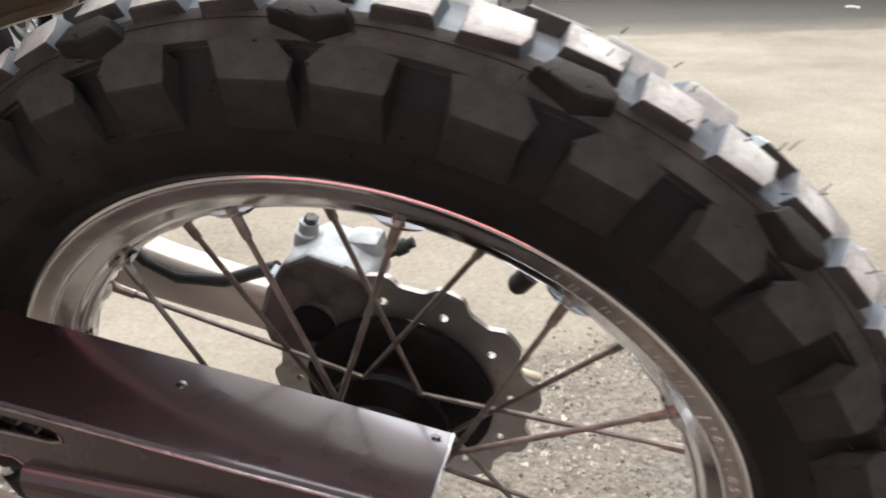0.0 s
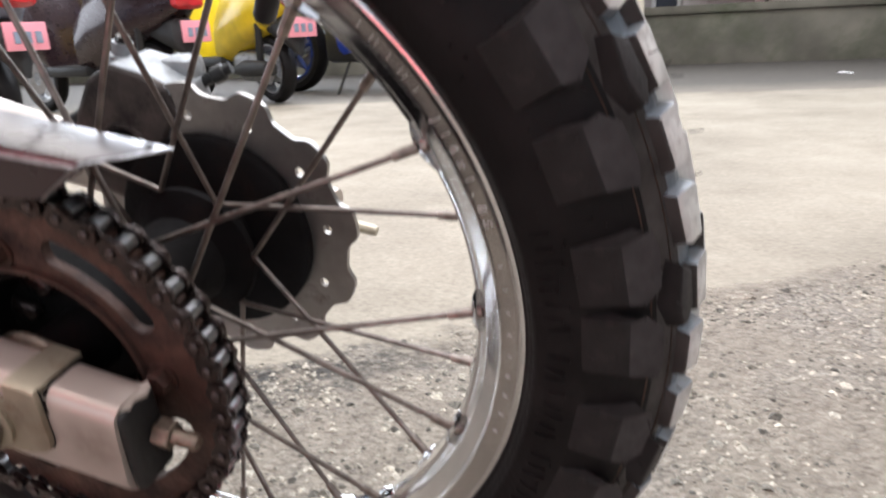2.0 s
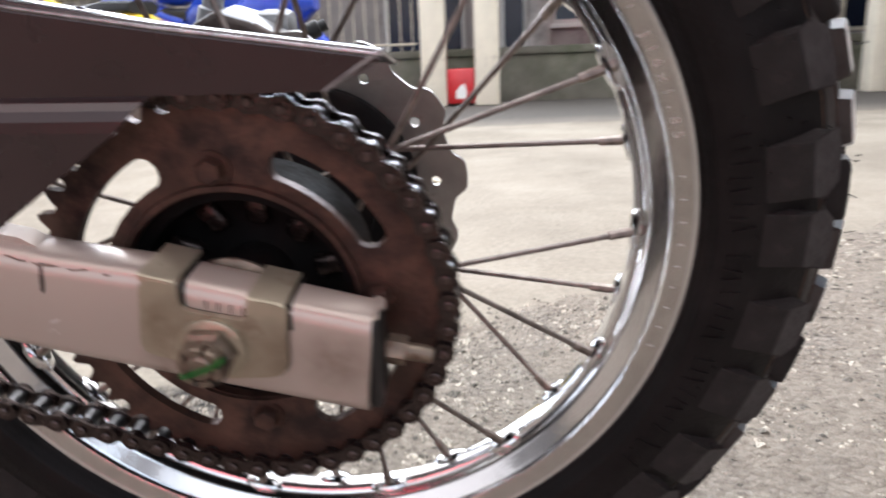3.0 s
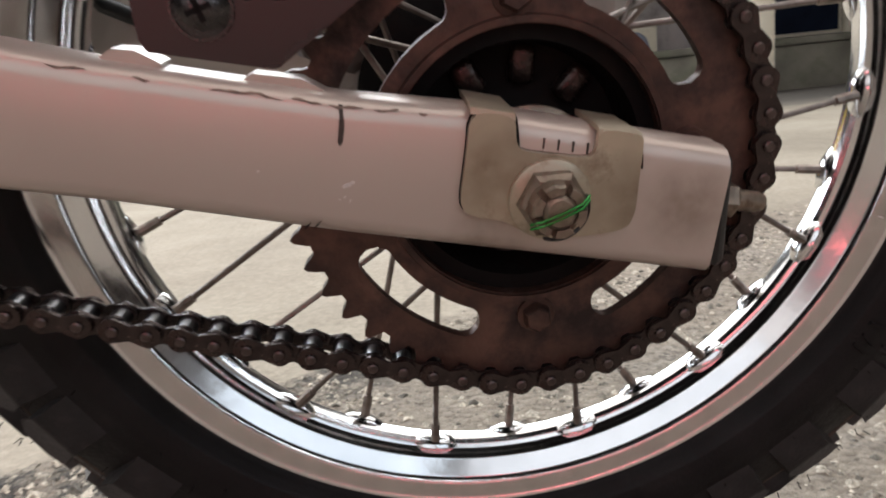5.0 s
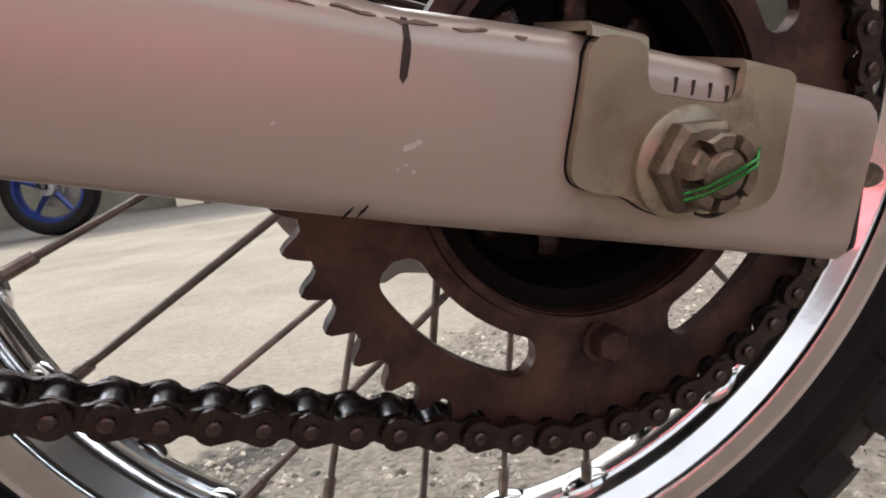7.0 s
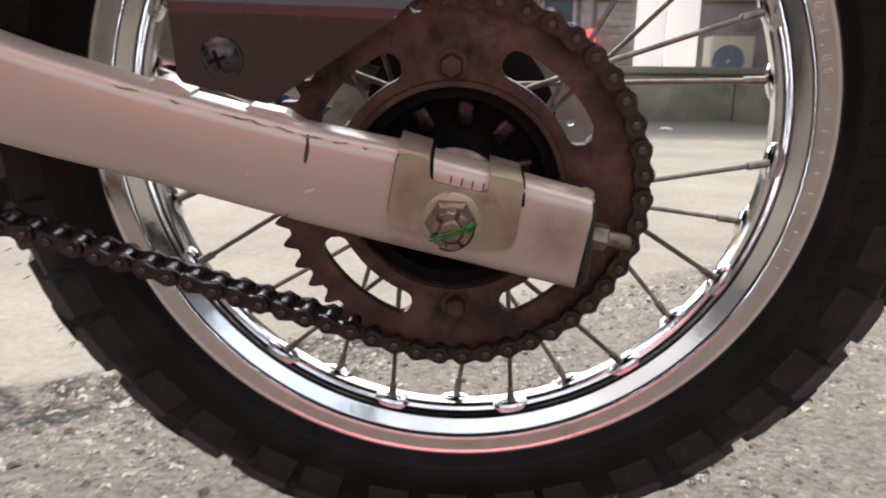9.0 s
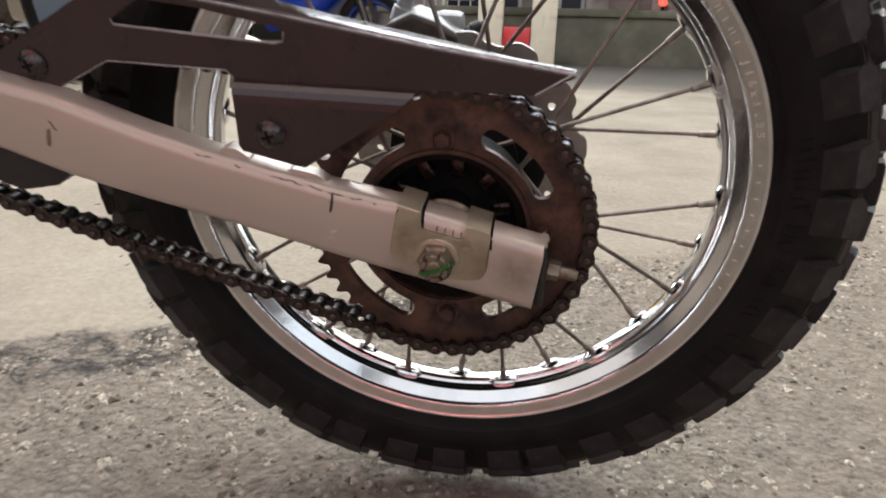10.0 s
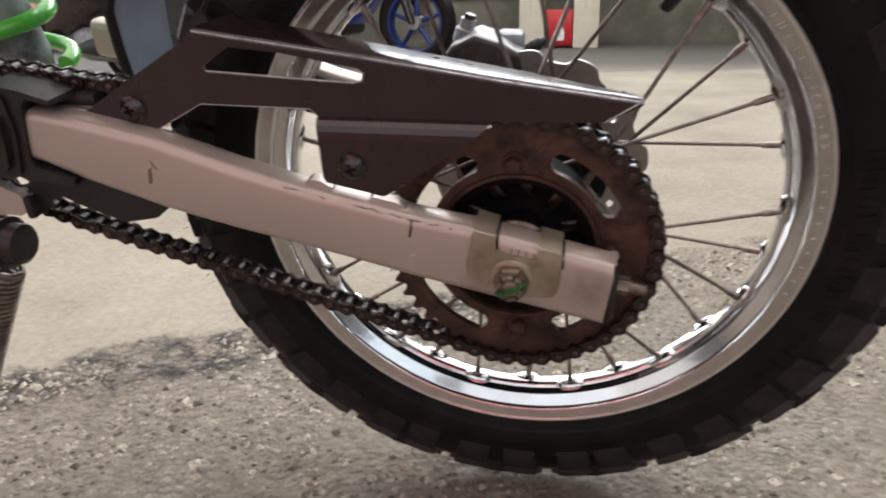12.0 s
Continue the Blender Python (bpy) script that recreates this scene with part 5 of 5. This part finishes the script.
    def screw(x, z, yy):
        s = part("screw", rod((x, yy, z), (x, yy - 0.0052, z), [(0, 0.0088), (0.25, 0.0088), (0.7, 0.0066), (1.0, 0.0035)], 24), SCREW, guard, "dark cross-head screw")
        for a in (0.3, 0.3 + math.pi / 2):
            c, sn = math.cos(a), math.sin(a)
            w, ln = 0.0009, 0.0040
            part("recess", plate([[(x + ln * c - w * sn, z + ln * sn + w * c), (x + ln * c + w * sn, z + ln * sn - w * c), (x - ln * c + w * sn, z - ln * sn - w * c), (x - ln * c - w * sn, z - ln * sn + w * c)]], yy - 0.0054, yy - 0.0040), BLACK, s)
        part("flange", rod((x, yy + 0.0002, z), (x, yy - 0.0010, z), [(0, 0.0100), (1, 0.0098)], 24), SCREW, s)

    screw(-0.2546, 0.0975, y)
    screw(-0.1040, 0.0662, -0.1110)


build_guard()


def build_brake():
    y0, y1 = 0.056, 0.118
    face = [(-0.094, 0.030), (-0.066, 0.018), (-0.032, 0.046), (-0.020, 0.064), (-0.010, 0.078), (-0.012, 0.094), (-0.030, 0.104), (-0.050, 0.110), (-0.070, 0.100), (-0.086, 0.078), (-0.096, 0.055)]
    cal = part("brake_caliper", plate([face], y0 + 0.006, 0.104), CAST, bike, "grey cast brake caliper with brown dust, darker brown near face and bottom", angle=30)
    bm = bmesh.new()
    bm.from_mesh(cal.data)
    bmesh.ops.bevel(bm, geom=bm.edges[:], offset=0.004, segments=2, affect="EDGES", profile=0.6)
    bm.to_mesh(cal.data)
    bm.free()
    # near face and lower part take a darker brown
    cal.data.materials.append(BROWN_CAST)
    for f in cal.data.polygons:
        if f.normal.y < -0.3 or f.center.z < 0.06:
            f.material_index = 1
    part("piston_bore", rod((-0.055, y0 + 0.003, 0.054), (-0.055, y0 + 0.012, 0.054), [(0, 0.0150), (1, 0.0150)], 28), BLACK, cal)
    part("dust_boot", revolve_at((-0.055, 0.054), [(y0 + 0.0062, 0.0150), (y0 + 0.004, 0.0160), (y0 + 0.004, 0.0180), (y0 + 0.0062, 0.0190)], 28), BROWN_CAST, cal)
    part("bolt_eye", rod((-0.064, 0.090, 0.098), (-0.0585, 0.090, 0.117), [(0, 0.0090), (0.55, 0.0085), (0.6, 0.0066), (1, 0.0064)], 18), CAST, cal)
    part("bolt", rod((-0.0580, 0.090, 0.1155), (-0.0565, 0.090, 0.1205), [(0, 0.0052), (1, 0.0048)], 6), SCREW, cal)
    part("lug", block(-0.036, -0.012, 0.086, 0.108, 0.088, 0.106, 0.005), CAST, cal)
    part("bleed_cap", rod((-0.014, 0.100, 0.088), (0.006, 0.106, 0.096), [(0, 0.0042), (0.35, 0.0042), (0.4, 0.0056), (0.75, 0.0056), (0.8, 0.0038), (1, 0.0038)], 14), PLASTIC, cal, "black bleed nipple cap")
    part("bracket", plate([[(-0.098, 0.030), (-0.020, 0.000), (-0.012, 0.040), (-0.050, 0.060), (-0.090, 0.080)], [(-0.020, 0.000), (0.012, -0.012), (0.014, 0.014), (-0.012, 0.040)]], 0.078, 0.088), CAST, bike, "cast caliper bracket")
    hose = [(-0.30, 0.105, 0.118), (-0.255, 0.100, 0.110), (-0.226, 0.098, 0.092), (-0.205, 0.097, 0.064), (-0.180, 0.096, 0.052), (-0.140, 0.095, 0.054), (-0.112, 0.094, 0.066), (-0.092, 0.092, 0.074)]
    part("brake_hose", tube(hose, 0.0052, 10), PLASTIC, bike, "black rubber brake hose")
    part("hose_clip", rod((-0.240, 0.099, 0.103), (-0.229, 0.098, 0.095), [(0, 0.0075), (1, 0.0075)], 12), SCREW, bike)
    part("adjuster_bolt", rod((0.064, 0.108, -0.012), (0.092, 0.108, -0.018), [(0, 0.004), (0.9, 0.004), (1, 0.0032)], 12), ZINC, bike)


build_brake()


def build_valve():
    a = radians(57.5)
    c, s = math.cos(a), math.sin(a)
    stem = part("valve_stem", rod((0.190 * c, 0.002, 0.190 * s), (0.182 * c, 0.008, 0.182 * s), [(0, 0.0052), (0.5, 0.0052), (1, 0.0040)], 14), SPOKE, bike)
    part("valve_cap", rod((0.1835 * c, 0.008, 0.1835 * s), (0.1665 * c, 0.013, 0.1665 * s), [(0, 0.0050), (0.12, 0.0056), (0.85, 0.0056), (1, 0.0044)], 14), PLASTIC, stem, "black plastic valve cap")


build_valve()


def build_shock():
    """Coil spring and body of the rear shock ahead of the wheel."""
    pts = []
    for k in range(240):
        t = k / 239
        a = 2 * math.pi * 6.2 * t
        pts.append((-0.415 + 0.036 * math.cos(a) - 0.06 * t, 0.0 + 0.036 * math.sin(a), 0.098 + 0.24 * t))
    shock = part("shock_body", rod((-0.412, 0, 0.07), (-0.475, 0, 0.37), [(0, 0.018), (0.12, 0.024), (0.5, 0.022), (1, 0.022)], 20), CAST, bike, "rear shock absorber body")
    part("spring", tube(pts, 0.0068, 10), GREEN, shock, "bright green coil spring")
    part("linkage", join(block(-0.400, -0.330, -0.030, 0.030, 0.040, 0.075, 0.008)), CAST, bike)


build_shock()


def build_plastics():
    # inner mudflap ahead of the tyre, and the black liner beside it
    secs, rims = [], []
    for k in range(9):
        t = k / 8
        x = -0.322 + 0.030 * t - 0.01 * math.sin(math.pi * t)
        z = 0.060 + 0.22 * t
        near = -0.020 + 0.020 * (1 - t) ** 2
        secs.append([(x, near, z), (x - 0.006, 0.024, z), (x, 0.064, z), (x + 0.0025, 0.064, z), (x - 0.0035, 0.024, z), (x + 0.0025, near, z)])
        rims.append((x + 0.001, near, z))
    flap = part("mudflap", loft(secs), GREY, bike, "bluish grey plastic mudflap with a black edge")
    part("edge_strip", tube(rims, 0.0042, 8), PLASTIC, flap, "black rubber edge")
    part("fender_liner", loft([[(x - 0.004, 0.065, z), (x - 0.010, 0.130, z), (x - 0.008, 0.131, z), (x - 0.001, 0.066, z)] for x, _, z in rims]), PLASTIC, bike, "black inner fender liner")
    # rear fender over the tyre, unseen and lengthened to shade its upper front
    secs = []
    for k in range(9):
        a = radians(152 - 6.3 * k)
        r = 0.352 + 0.044 * (k / 8)
        ring = []
        for yy, dr in ((-0.062, -0.030), (-0.055, -0.004), (-0.030, 0.008), (0.030, 0.008), (0.055, -0.004), (0.062, -0.030)):
            ring.append((*polar(r + dr, a), yy))
        ring = [(p[0], p[2], p[1]) for p in ring]
        inner = [(x * 0.992, yy * 0.95, z * 0.992) for x, yy, z in reversed(ring)]
        secs.append(ring + inner)
    part("rear_fender", loft(secs), PLASTIC, bike, "black plastic rear fender, unseen and lengthened to shade the tyre")


build_plastics()


def build_tail():
    """Unseen tail over the front of the wheel, added to shade it."""
    secs = []
    for x, w, zb, zt in ((-0.70, 0.13, 0.40, 0.52), (-0.52, 0.15, 0.41, 0.54), (-0.36, 0.14, 0.425, 0.55), (-0.22, 0.12, 0.445, 0.56), (-0.12, 0.095, 0.462, 0.565)):
        secs.append([(x, -w, zb + 0.02), (x, -w * 0.85, zb), (x, w * 0.85, zb), (x, w, zb + 0.02), (x, w * 0.9, zt), (x, -w * 0.9, zt)])
    part("tail_shade", loft(secs), PLASTIC, bike, "black unseen tail body added to shade the wheel's front")


build_tail()


def build_inner_panel():
    """Olive panel of the bodywork beyond the tyre, with a rolled lip along its lower edge."""
    rim_line = [(0.40, 147), (0.372, 142), (0.344, 135), (0.325, 129), (0.312, 124.5), (0.316, 121), (0.335, 119), (0.40, 117)]
    edge = [polar(r, radians(a)) for r, a in rim_line]
    panel = part("side_panel", plate([edge], 0.084, 0.0875), OLIVE, bike, "olive brown inner body panel beyond the tyre")
    part("lip", tube([(x, 0.083, z) for x, z in edge], 0.0035, 8), OLIVE, panel)


build_inner_panel()


def build_side_stand():
    st = part("stand_leg", tube([(-0.400, -0.110, 0.020), (-0.425, -0.125, -0.060), (-0.468, -0.165, -0.190), (-0.500, -0.200, -0.285)], [0.013, 0.012, 0.011, 0.011], 14), PLASTIC, bike, "black side stand leg")
    part("lug_plate", plate([[(-0.4200, 0.0600), (-0.3640, 0.0475), (-0.3480, 0.0405), (-0.3452, 0.0370), (-0.3460, 0.0255), (-0.3500, 0.0230), (-0.4200, 0.0240)]], -0.1240, -0.1165), ARM, st, "flat silver plate of the stand's lug")
    part("bracket", block(-0.3470, -0.3410, -0.1235, -0.1000, 0.0200, 0.0370, 0.002), CASTING, st)
    pivot = part("pivot", rod((-0.4100, -0.1230, 0.0000), (-0.3580, -0.1210, -0.0030), [(0, 0.0190), (0.30, 0.0215), (0.34, 0.0180), (0.52, 0.0205), (0.56, 0.0175), (0.74, 0.0200), (0.78, 0.0160), (0.95, 0.0150), (1, 0.0120)], 28), CASTING, st, "dark stacked pivot collars", angle=25)
    part("collar", rod((-0.3860, -0.1222, -0.0010), (-0.3825, -0.1221, -0.0012), [(0, 0.0212), (0.5, 0.0222), (1, 0.0212)], 28), ZINC, pivot)
    top, end = Vector((-0.3830, -0.1210, -0.0240)), Vector((-0.4470, -0.1330, -0.1420))
    axis = (end - top).normalized()
    across = axis.cross(Vector((0, 1, 0))).normalized()
    out = axis.cross(across)
    pts = []
    for k in range(420):
        a = 2 * math.pi * 27 * k / 419
        pts.append(top.lerp(end, k / 419) + 0.0112 * (across * math.cos(a) + out * math.sin(a)))
    part("return_spring", tube(pts, 0.0020, 6), NIPPLE, st, "dark coiled return spring")
    part("spring_hook", tube([end, end + axis * 0.012, end + axis * 0.030 + out * 0.006], 0.0024, 8), CASTING, st)


build_side_stand()

ENGRAVED = material("engraved_alloy", (0.72, 0.71, 0.70), 0.36, 1.0, 0.1, 60, 0.1, 300)


def flange_mark(a, wide, r0, r1):
    """One raised stroke on the sloping flange of the rim."""
    secs = []
    for q in (a, a + wide):
        c, n = math.cos(q), math.sin(q)
        ys = [-(0.0222 + 0.3 * (r - 0.206)) for r in (r0, r1)]
        secs.append([(r0 * c, ys[0] + 0.0004, r0 * n), (r0 * c, ys[0] - 0.00022, r0 * n), (r1 * c, ys[1] - 0.00022, r1 * n), (r1 * c, ys[1] + 0.0004, r1 * n)])
    part("stamped_mark", loft(secs), ENGRAVED, rim)


for k in range(11):
    if k == 5:
        continue
    a = radians(57 - 2.35 * k)
    for q in (0.0, 0.8) if k % 2 else (0.4,):
        flange_mark(a + radians(q), radians(0.11), 0.2076, 0.2112)
arc_text("J16x1.85", rim, ENGRAVED, 0.2094, -0.0235, 0.0066, radians(30), -radians(2.0))
for k in range(9):
    flange_mark(radians(10 - 3.4 * k), radians(0.13), 0.2084, 0.2108)

# ---------------------------------------------------------------- parked two-wheelers behind
def wheel_parts(owner, x, r, w, rim_mat, spokes):
    t = part("tyre", moved(revolve([(-w * 0.35, r * 0.70), (-w * 0.5, r * 0.80), (-w * 0.46, r * 0.92), (-w * 0.2, r * 0.99), (0, r), (w * 0.2, r * 0.99), (w * 0.46, r * 0.92), (w * 0.5, r * 0.80), (w * 0.35, r * 0.70)], 40), Matrix.Translation((x, 0, r))), RUBBER, owner)
    part("rim", moved(revolve([(-w * 0.4, r * 0.72), (-w * 0.4, r * 0.66), (-w * 0.1, r * 0.62), (w * 0.1, r * 0.62), (w * 0.4, r * 0.66), (w * 0.4, r * 0.72)], 40), Matrix.Translation((x, 0, r))), rim_mat, t)
    part("hub", moved(revolve([(-w * 0.55, 0.01), (-w * 0.55, r * 0.16), (w * 0.55, r * 0.16), (w * 0.55, 0.01)], 20), Matrix.Translation((x, 0, r))), CAST, t)
    for k in range(spokes):
        a = 2 * math.pi * k / spokes + 0.3
        c, s = math.cos(a), math.sin(a)
        part("wheel_spoke", tube([(x + r * 0.12 * c, 0, r + r * 0.12 * s), (x + r * 0.65 * c, 0, r + r * 0.65 * s)], [r * 0.07, r * 0.045], 6), rim_mat, t)
    part("disc", moved(revolve([(w * 0.58, r * 0.2), (w * 0.58, r * 0.45), (w * 0.62, r * 0.45), (w * 0.62, r * 0.2)], 28), Matrix.Translation((x, 0, r))), DISC, t)


def hull(secs):
    """A rounded body from sections (x, half width, bottom, top)."""
    rings = []
    for x, hw, zb, zt in secs:
        ring = []
        for k in range(14):
            a = 2 * math.pi * k / 14
            c, s = math.cos(a), math.sin(a)
            ring.append((x, hw * math.copysign(abs(c) ** 0.6, c), (zb + zt) / 2 + (zt - zb) / 2 * math.copysign(abs(s) ** 0.7, s)))
        rings.append(ring)
    return loft(rings)


def scooter(m, body_mat, label, tail=True):
    """A parked scooter: rear wheel at the origin, front along +x."""
    sc = thing("scooter", label, "scooter", m, group="parked two-wheelers")
    wheel_parts(sc, 0.0, 0.225, 0.10, CAST, 5)
    wheel_parts(sc, 1.22, 0.225, 0.09, CAST, 5)
    part("engine_case", hull([(-0.10, 0.05, 0.16, 0.28), (0.05, 0.10, 0.13, 0.33), (0.30, 0.12, 0.14, 0.36), (0.45, 0.08, 0.18, 0.34)]), CAST, sc, "silver engine and drive case")
    part("body", hull([(-0.38, 0.06, 0.62, 0.70), (-0.20, 0.14, 0.50, 0.76), (0.10, 0.17, 0.40, 0.78), (0.40, 0.17, 0.30, 0.74), (0.56, 0.15, 0.24, 0.60)]), body_mat, sc)
    part("seat", hull([(-0.25, 0.10, 0.74, 0.82), (0.0, 0.14, 0.75, 0.84), (0.35, 0.13, 0.74, 0.83), (0.52, 0.09, 0.70, 0.79)]), PLASTIC, sc)
    part("floorboard", block(0.48, 0.92, -0.16, 0.16, 0.24, 0.31, 0.02), PLASTIC, sc)
    part("apron", hull([(0.88, 0.17, 0.26, 0.60), (0.95, 0.22, 0.30, 0.92), (1.05, 0.16, 0.40, 0.98), (1.14, 0.08, 0.60, 0.92)]), body_mat, sc)
    part("front_fender", hull([(1.02, 0.05, 0.34, 0.40), (1.15, 0.065, 0.38, 0.50), (1.32, 0.06, 0.36, 0.46), (1.42, 0.03, 0.26, 0.34)]), body_mat, sc)
    part("fork", tube([(1.20, 0.0, 0.25), (1.10, 0.0, 0.70), (1.04, 0, 1.0)], 0.025, 10), CAST, sc)
    part("handlebar", tube([(0.98, -0.33, 1.04), (1.03, -0.15, 1.02), (1.04, 0, 1.0), (1.03, 0.15, 1.02), (0.98, 0.33, 1.04)], 0.014, 8), PLASTIC, sc)
    for sy in (-1, 1):
        part("mirror", hull([(0.98, 0.001, 1.20, 1.21), (1.0, 0.05, 1.17, 1.26), (1.02, 0.001, 1.20, 1.22)]), PLASTIC, sc).location = (0, sy * 0.28, 0)
        part("shock", tube([(-0.02, sy * 0.11, 0.24), (-0.06, sy * 0.12, 0.58)], 0.025, 10), PLASTIC, sc)
    part("exhaust", hull([(-0.22, 0.045, 0.19, 0.28), (0.10, 0.05, 0.18, 0.29), (0.30, 0.02, 0.20, 0.24)]), PLASTIC, sc).location = (0, 0.15, 0)
    part("rear_fender", hull([(-0.36, 0.02, 0.30, 0.40), (-0.30, 0.09, 0.36, 0.56), (-0.10, 0.09, 0.44, 0.58)]), PLASTIC, sc)
    part("tail_lamp", hull([(-0.42, 0.05, 0.62, 0.68), (-0.38, 0.10, 0.60, 0.70), (-0.34, 0.10, 0.60, 0.70)]), RED, sc)
    pl = part("number_plate", block(-0.405, -0.398, -0.10, 0.10, 0.42, 0.54, 0.002), PINK, sc, "pink number plate with unreadable marks")
    for k in range(3):
        part("plate_bar", block(-0.409, -0.405, -0.07 + 0.05 * k, -0.04 + 0.05 * k, 0.45, 0.50), GREY, pl)
    return sc


def sport_bike(m):
    b = thing("sport_motorcycle", "blue sport motorcycle with blue wheels parked by the wall", "motorcycle", m, group="parked two-wheelers")
    wheel_parts(b, 0.0, 0.315, 0.15, NAVY_WHEEL, 5)
    wheel_parts(b, 1.36, 0.300, 0.12, NAVY_WHEEL, 5)
    part("swingarm", tube([(0.0, 0.09, 0.31), (0.45, 0.08, 0.40)], 0.03, 8), CAST, b)
    part("engine", block(0.42, 0.86, -0.17, 0.17, 0.22, 0.55, 0.05), PLASTIC, b)
    part("fairing", hull([(0.40, 0.10, 0.30, 0.42), (0.60, 0.20, 0.22, 0.60), (0.90, 0.23, 0.30, 0.88), (1.10, 0.20, 0.50, 1.02), (1.30, 0.13, 0.70, 0.98), (1.42, 0.05, 0.78, 0.88)]), BLUE, b, "glossy blue fairing")
    part("tank", hull([(0.40, 0.08, 0.70, 0.80), (0.55, 0.15, 0.68, 0.93), (0.80, 0.17, 0.70, 1.0), (0.98, 0.12, 0.76, 0.96)]), BLUE, b)
    part("seat", hull([(0.05, 0.09, 0.82, 0.90), (0.25, 0.12, 0.74, 0.86), (0.45, 0.11, 0.74, 0.84)]), PLASTIC, b)
    part("tail", hull([(-0.30, 0.04, 0.90, 0.96), (-0.10, 0.10, 0.80, 0.97), (0.15, 0.13, 0.72, 0.90), (0.42, 0.12, 0.62, 0.80)]), BLUE, b)
    for sy in (-0.09, 0.09):
        part("fork_leg", tube([(1.36, sy, 0.30), (1.18, sy, 0.80)], 0.027, 10), SCREW, b)
    part("front_fender", hull([(1.14, 0.04, 0.52, 0.58), (1.25, 0.075, 0.57, 0.65), (1.42, 0.075, 0.56, 0.64), (1.56, 0.04, 0.46, 0.54)]), BLUE, b)
    part("screen", hull([(1.05, 0.10, 0.98, 1.10), (1.18, 0.10, 0.96, 1.08), (1.32, 0.04, 0.92, 0.98)]), PLASTIC, b)
    part("handlebar", tube([(1.00, -0.33, 0.93), (1.10, 0, 0.98), (1.00, 0.33, 0.93)], 0.014, 8), PLASTIC, b)
    part("exhaust", tube([(0.75, 0.14, 0.26), (0.40, 0.19, 0.30), (-0.02, 0.21, 0.48)], [0.03, 0.045, 0.055], 12), CAST, b)
    part("stand", tube([(0.62, -0.12, 0.24), (0.60, -0.28, 0.0)], 0.012, 6), PLASTIC, b)
    return b


def helmet(m):
    h = thing("helmet", "glossy blue helmet resting on the parked motorcycle", "helmet", m)
    part("shell", hull([(-0.13, 0.02, 0.08, 0.14), (-0.11, 0.09, 0.02, 0.21), (-0.03, 0.125, 0.0, 0.25), (0.06, 0.12, 0.0, 0.24), (0.12, 0.08, 0.03, 0.19), (0.14, 0.02, 0.08, 0.13)]), BLUE, h)
    part("visor", hull([(0.06, 0.115, 0.10, 0.17), (0.12, 0.09, 0.09, 0.17), (0.146, 0.03, 0.10, 0.16)]), PLASTIC, h)


sport_bike(Matrix.Translation((-2.45, 4.88, 0)) @ Matrix.Rotation(radians(-12), 4, "Z"))
helmet(Matrix.Translation((-2.15, 4.83, 0.87)))
scooter(Matrix.Translation((-2.15, 4.0, 0)) @ Matrix.Rotation(radians(148), 4, "Z"), YELLOW, "yellow scooter with a pink plate parked in the row")
scooter(Matrix.Translation((-2.62, 3.4, 0)) @ Matrix.Rotation(radians(165), 4, "Z"), GUARD, "black scooter with a red tail lamp parked in the row")
scooter(Matrix.Translation((-2.75, 2.3, 0)) @ Matrix.Rotation(radians(170), 4, "Z"), GREY, "grey scooter with a silver engine case parked in the row")
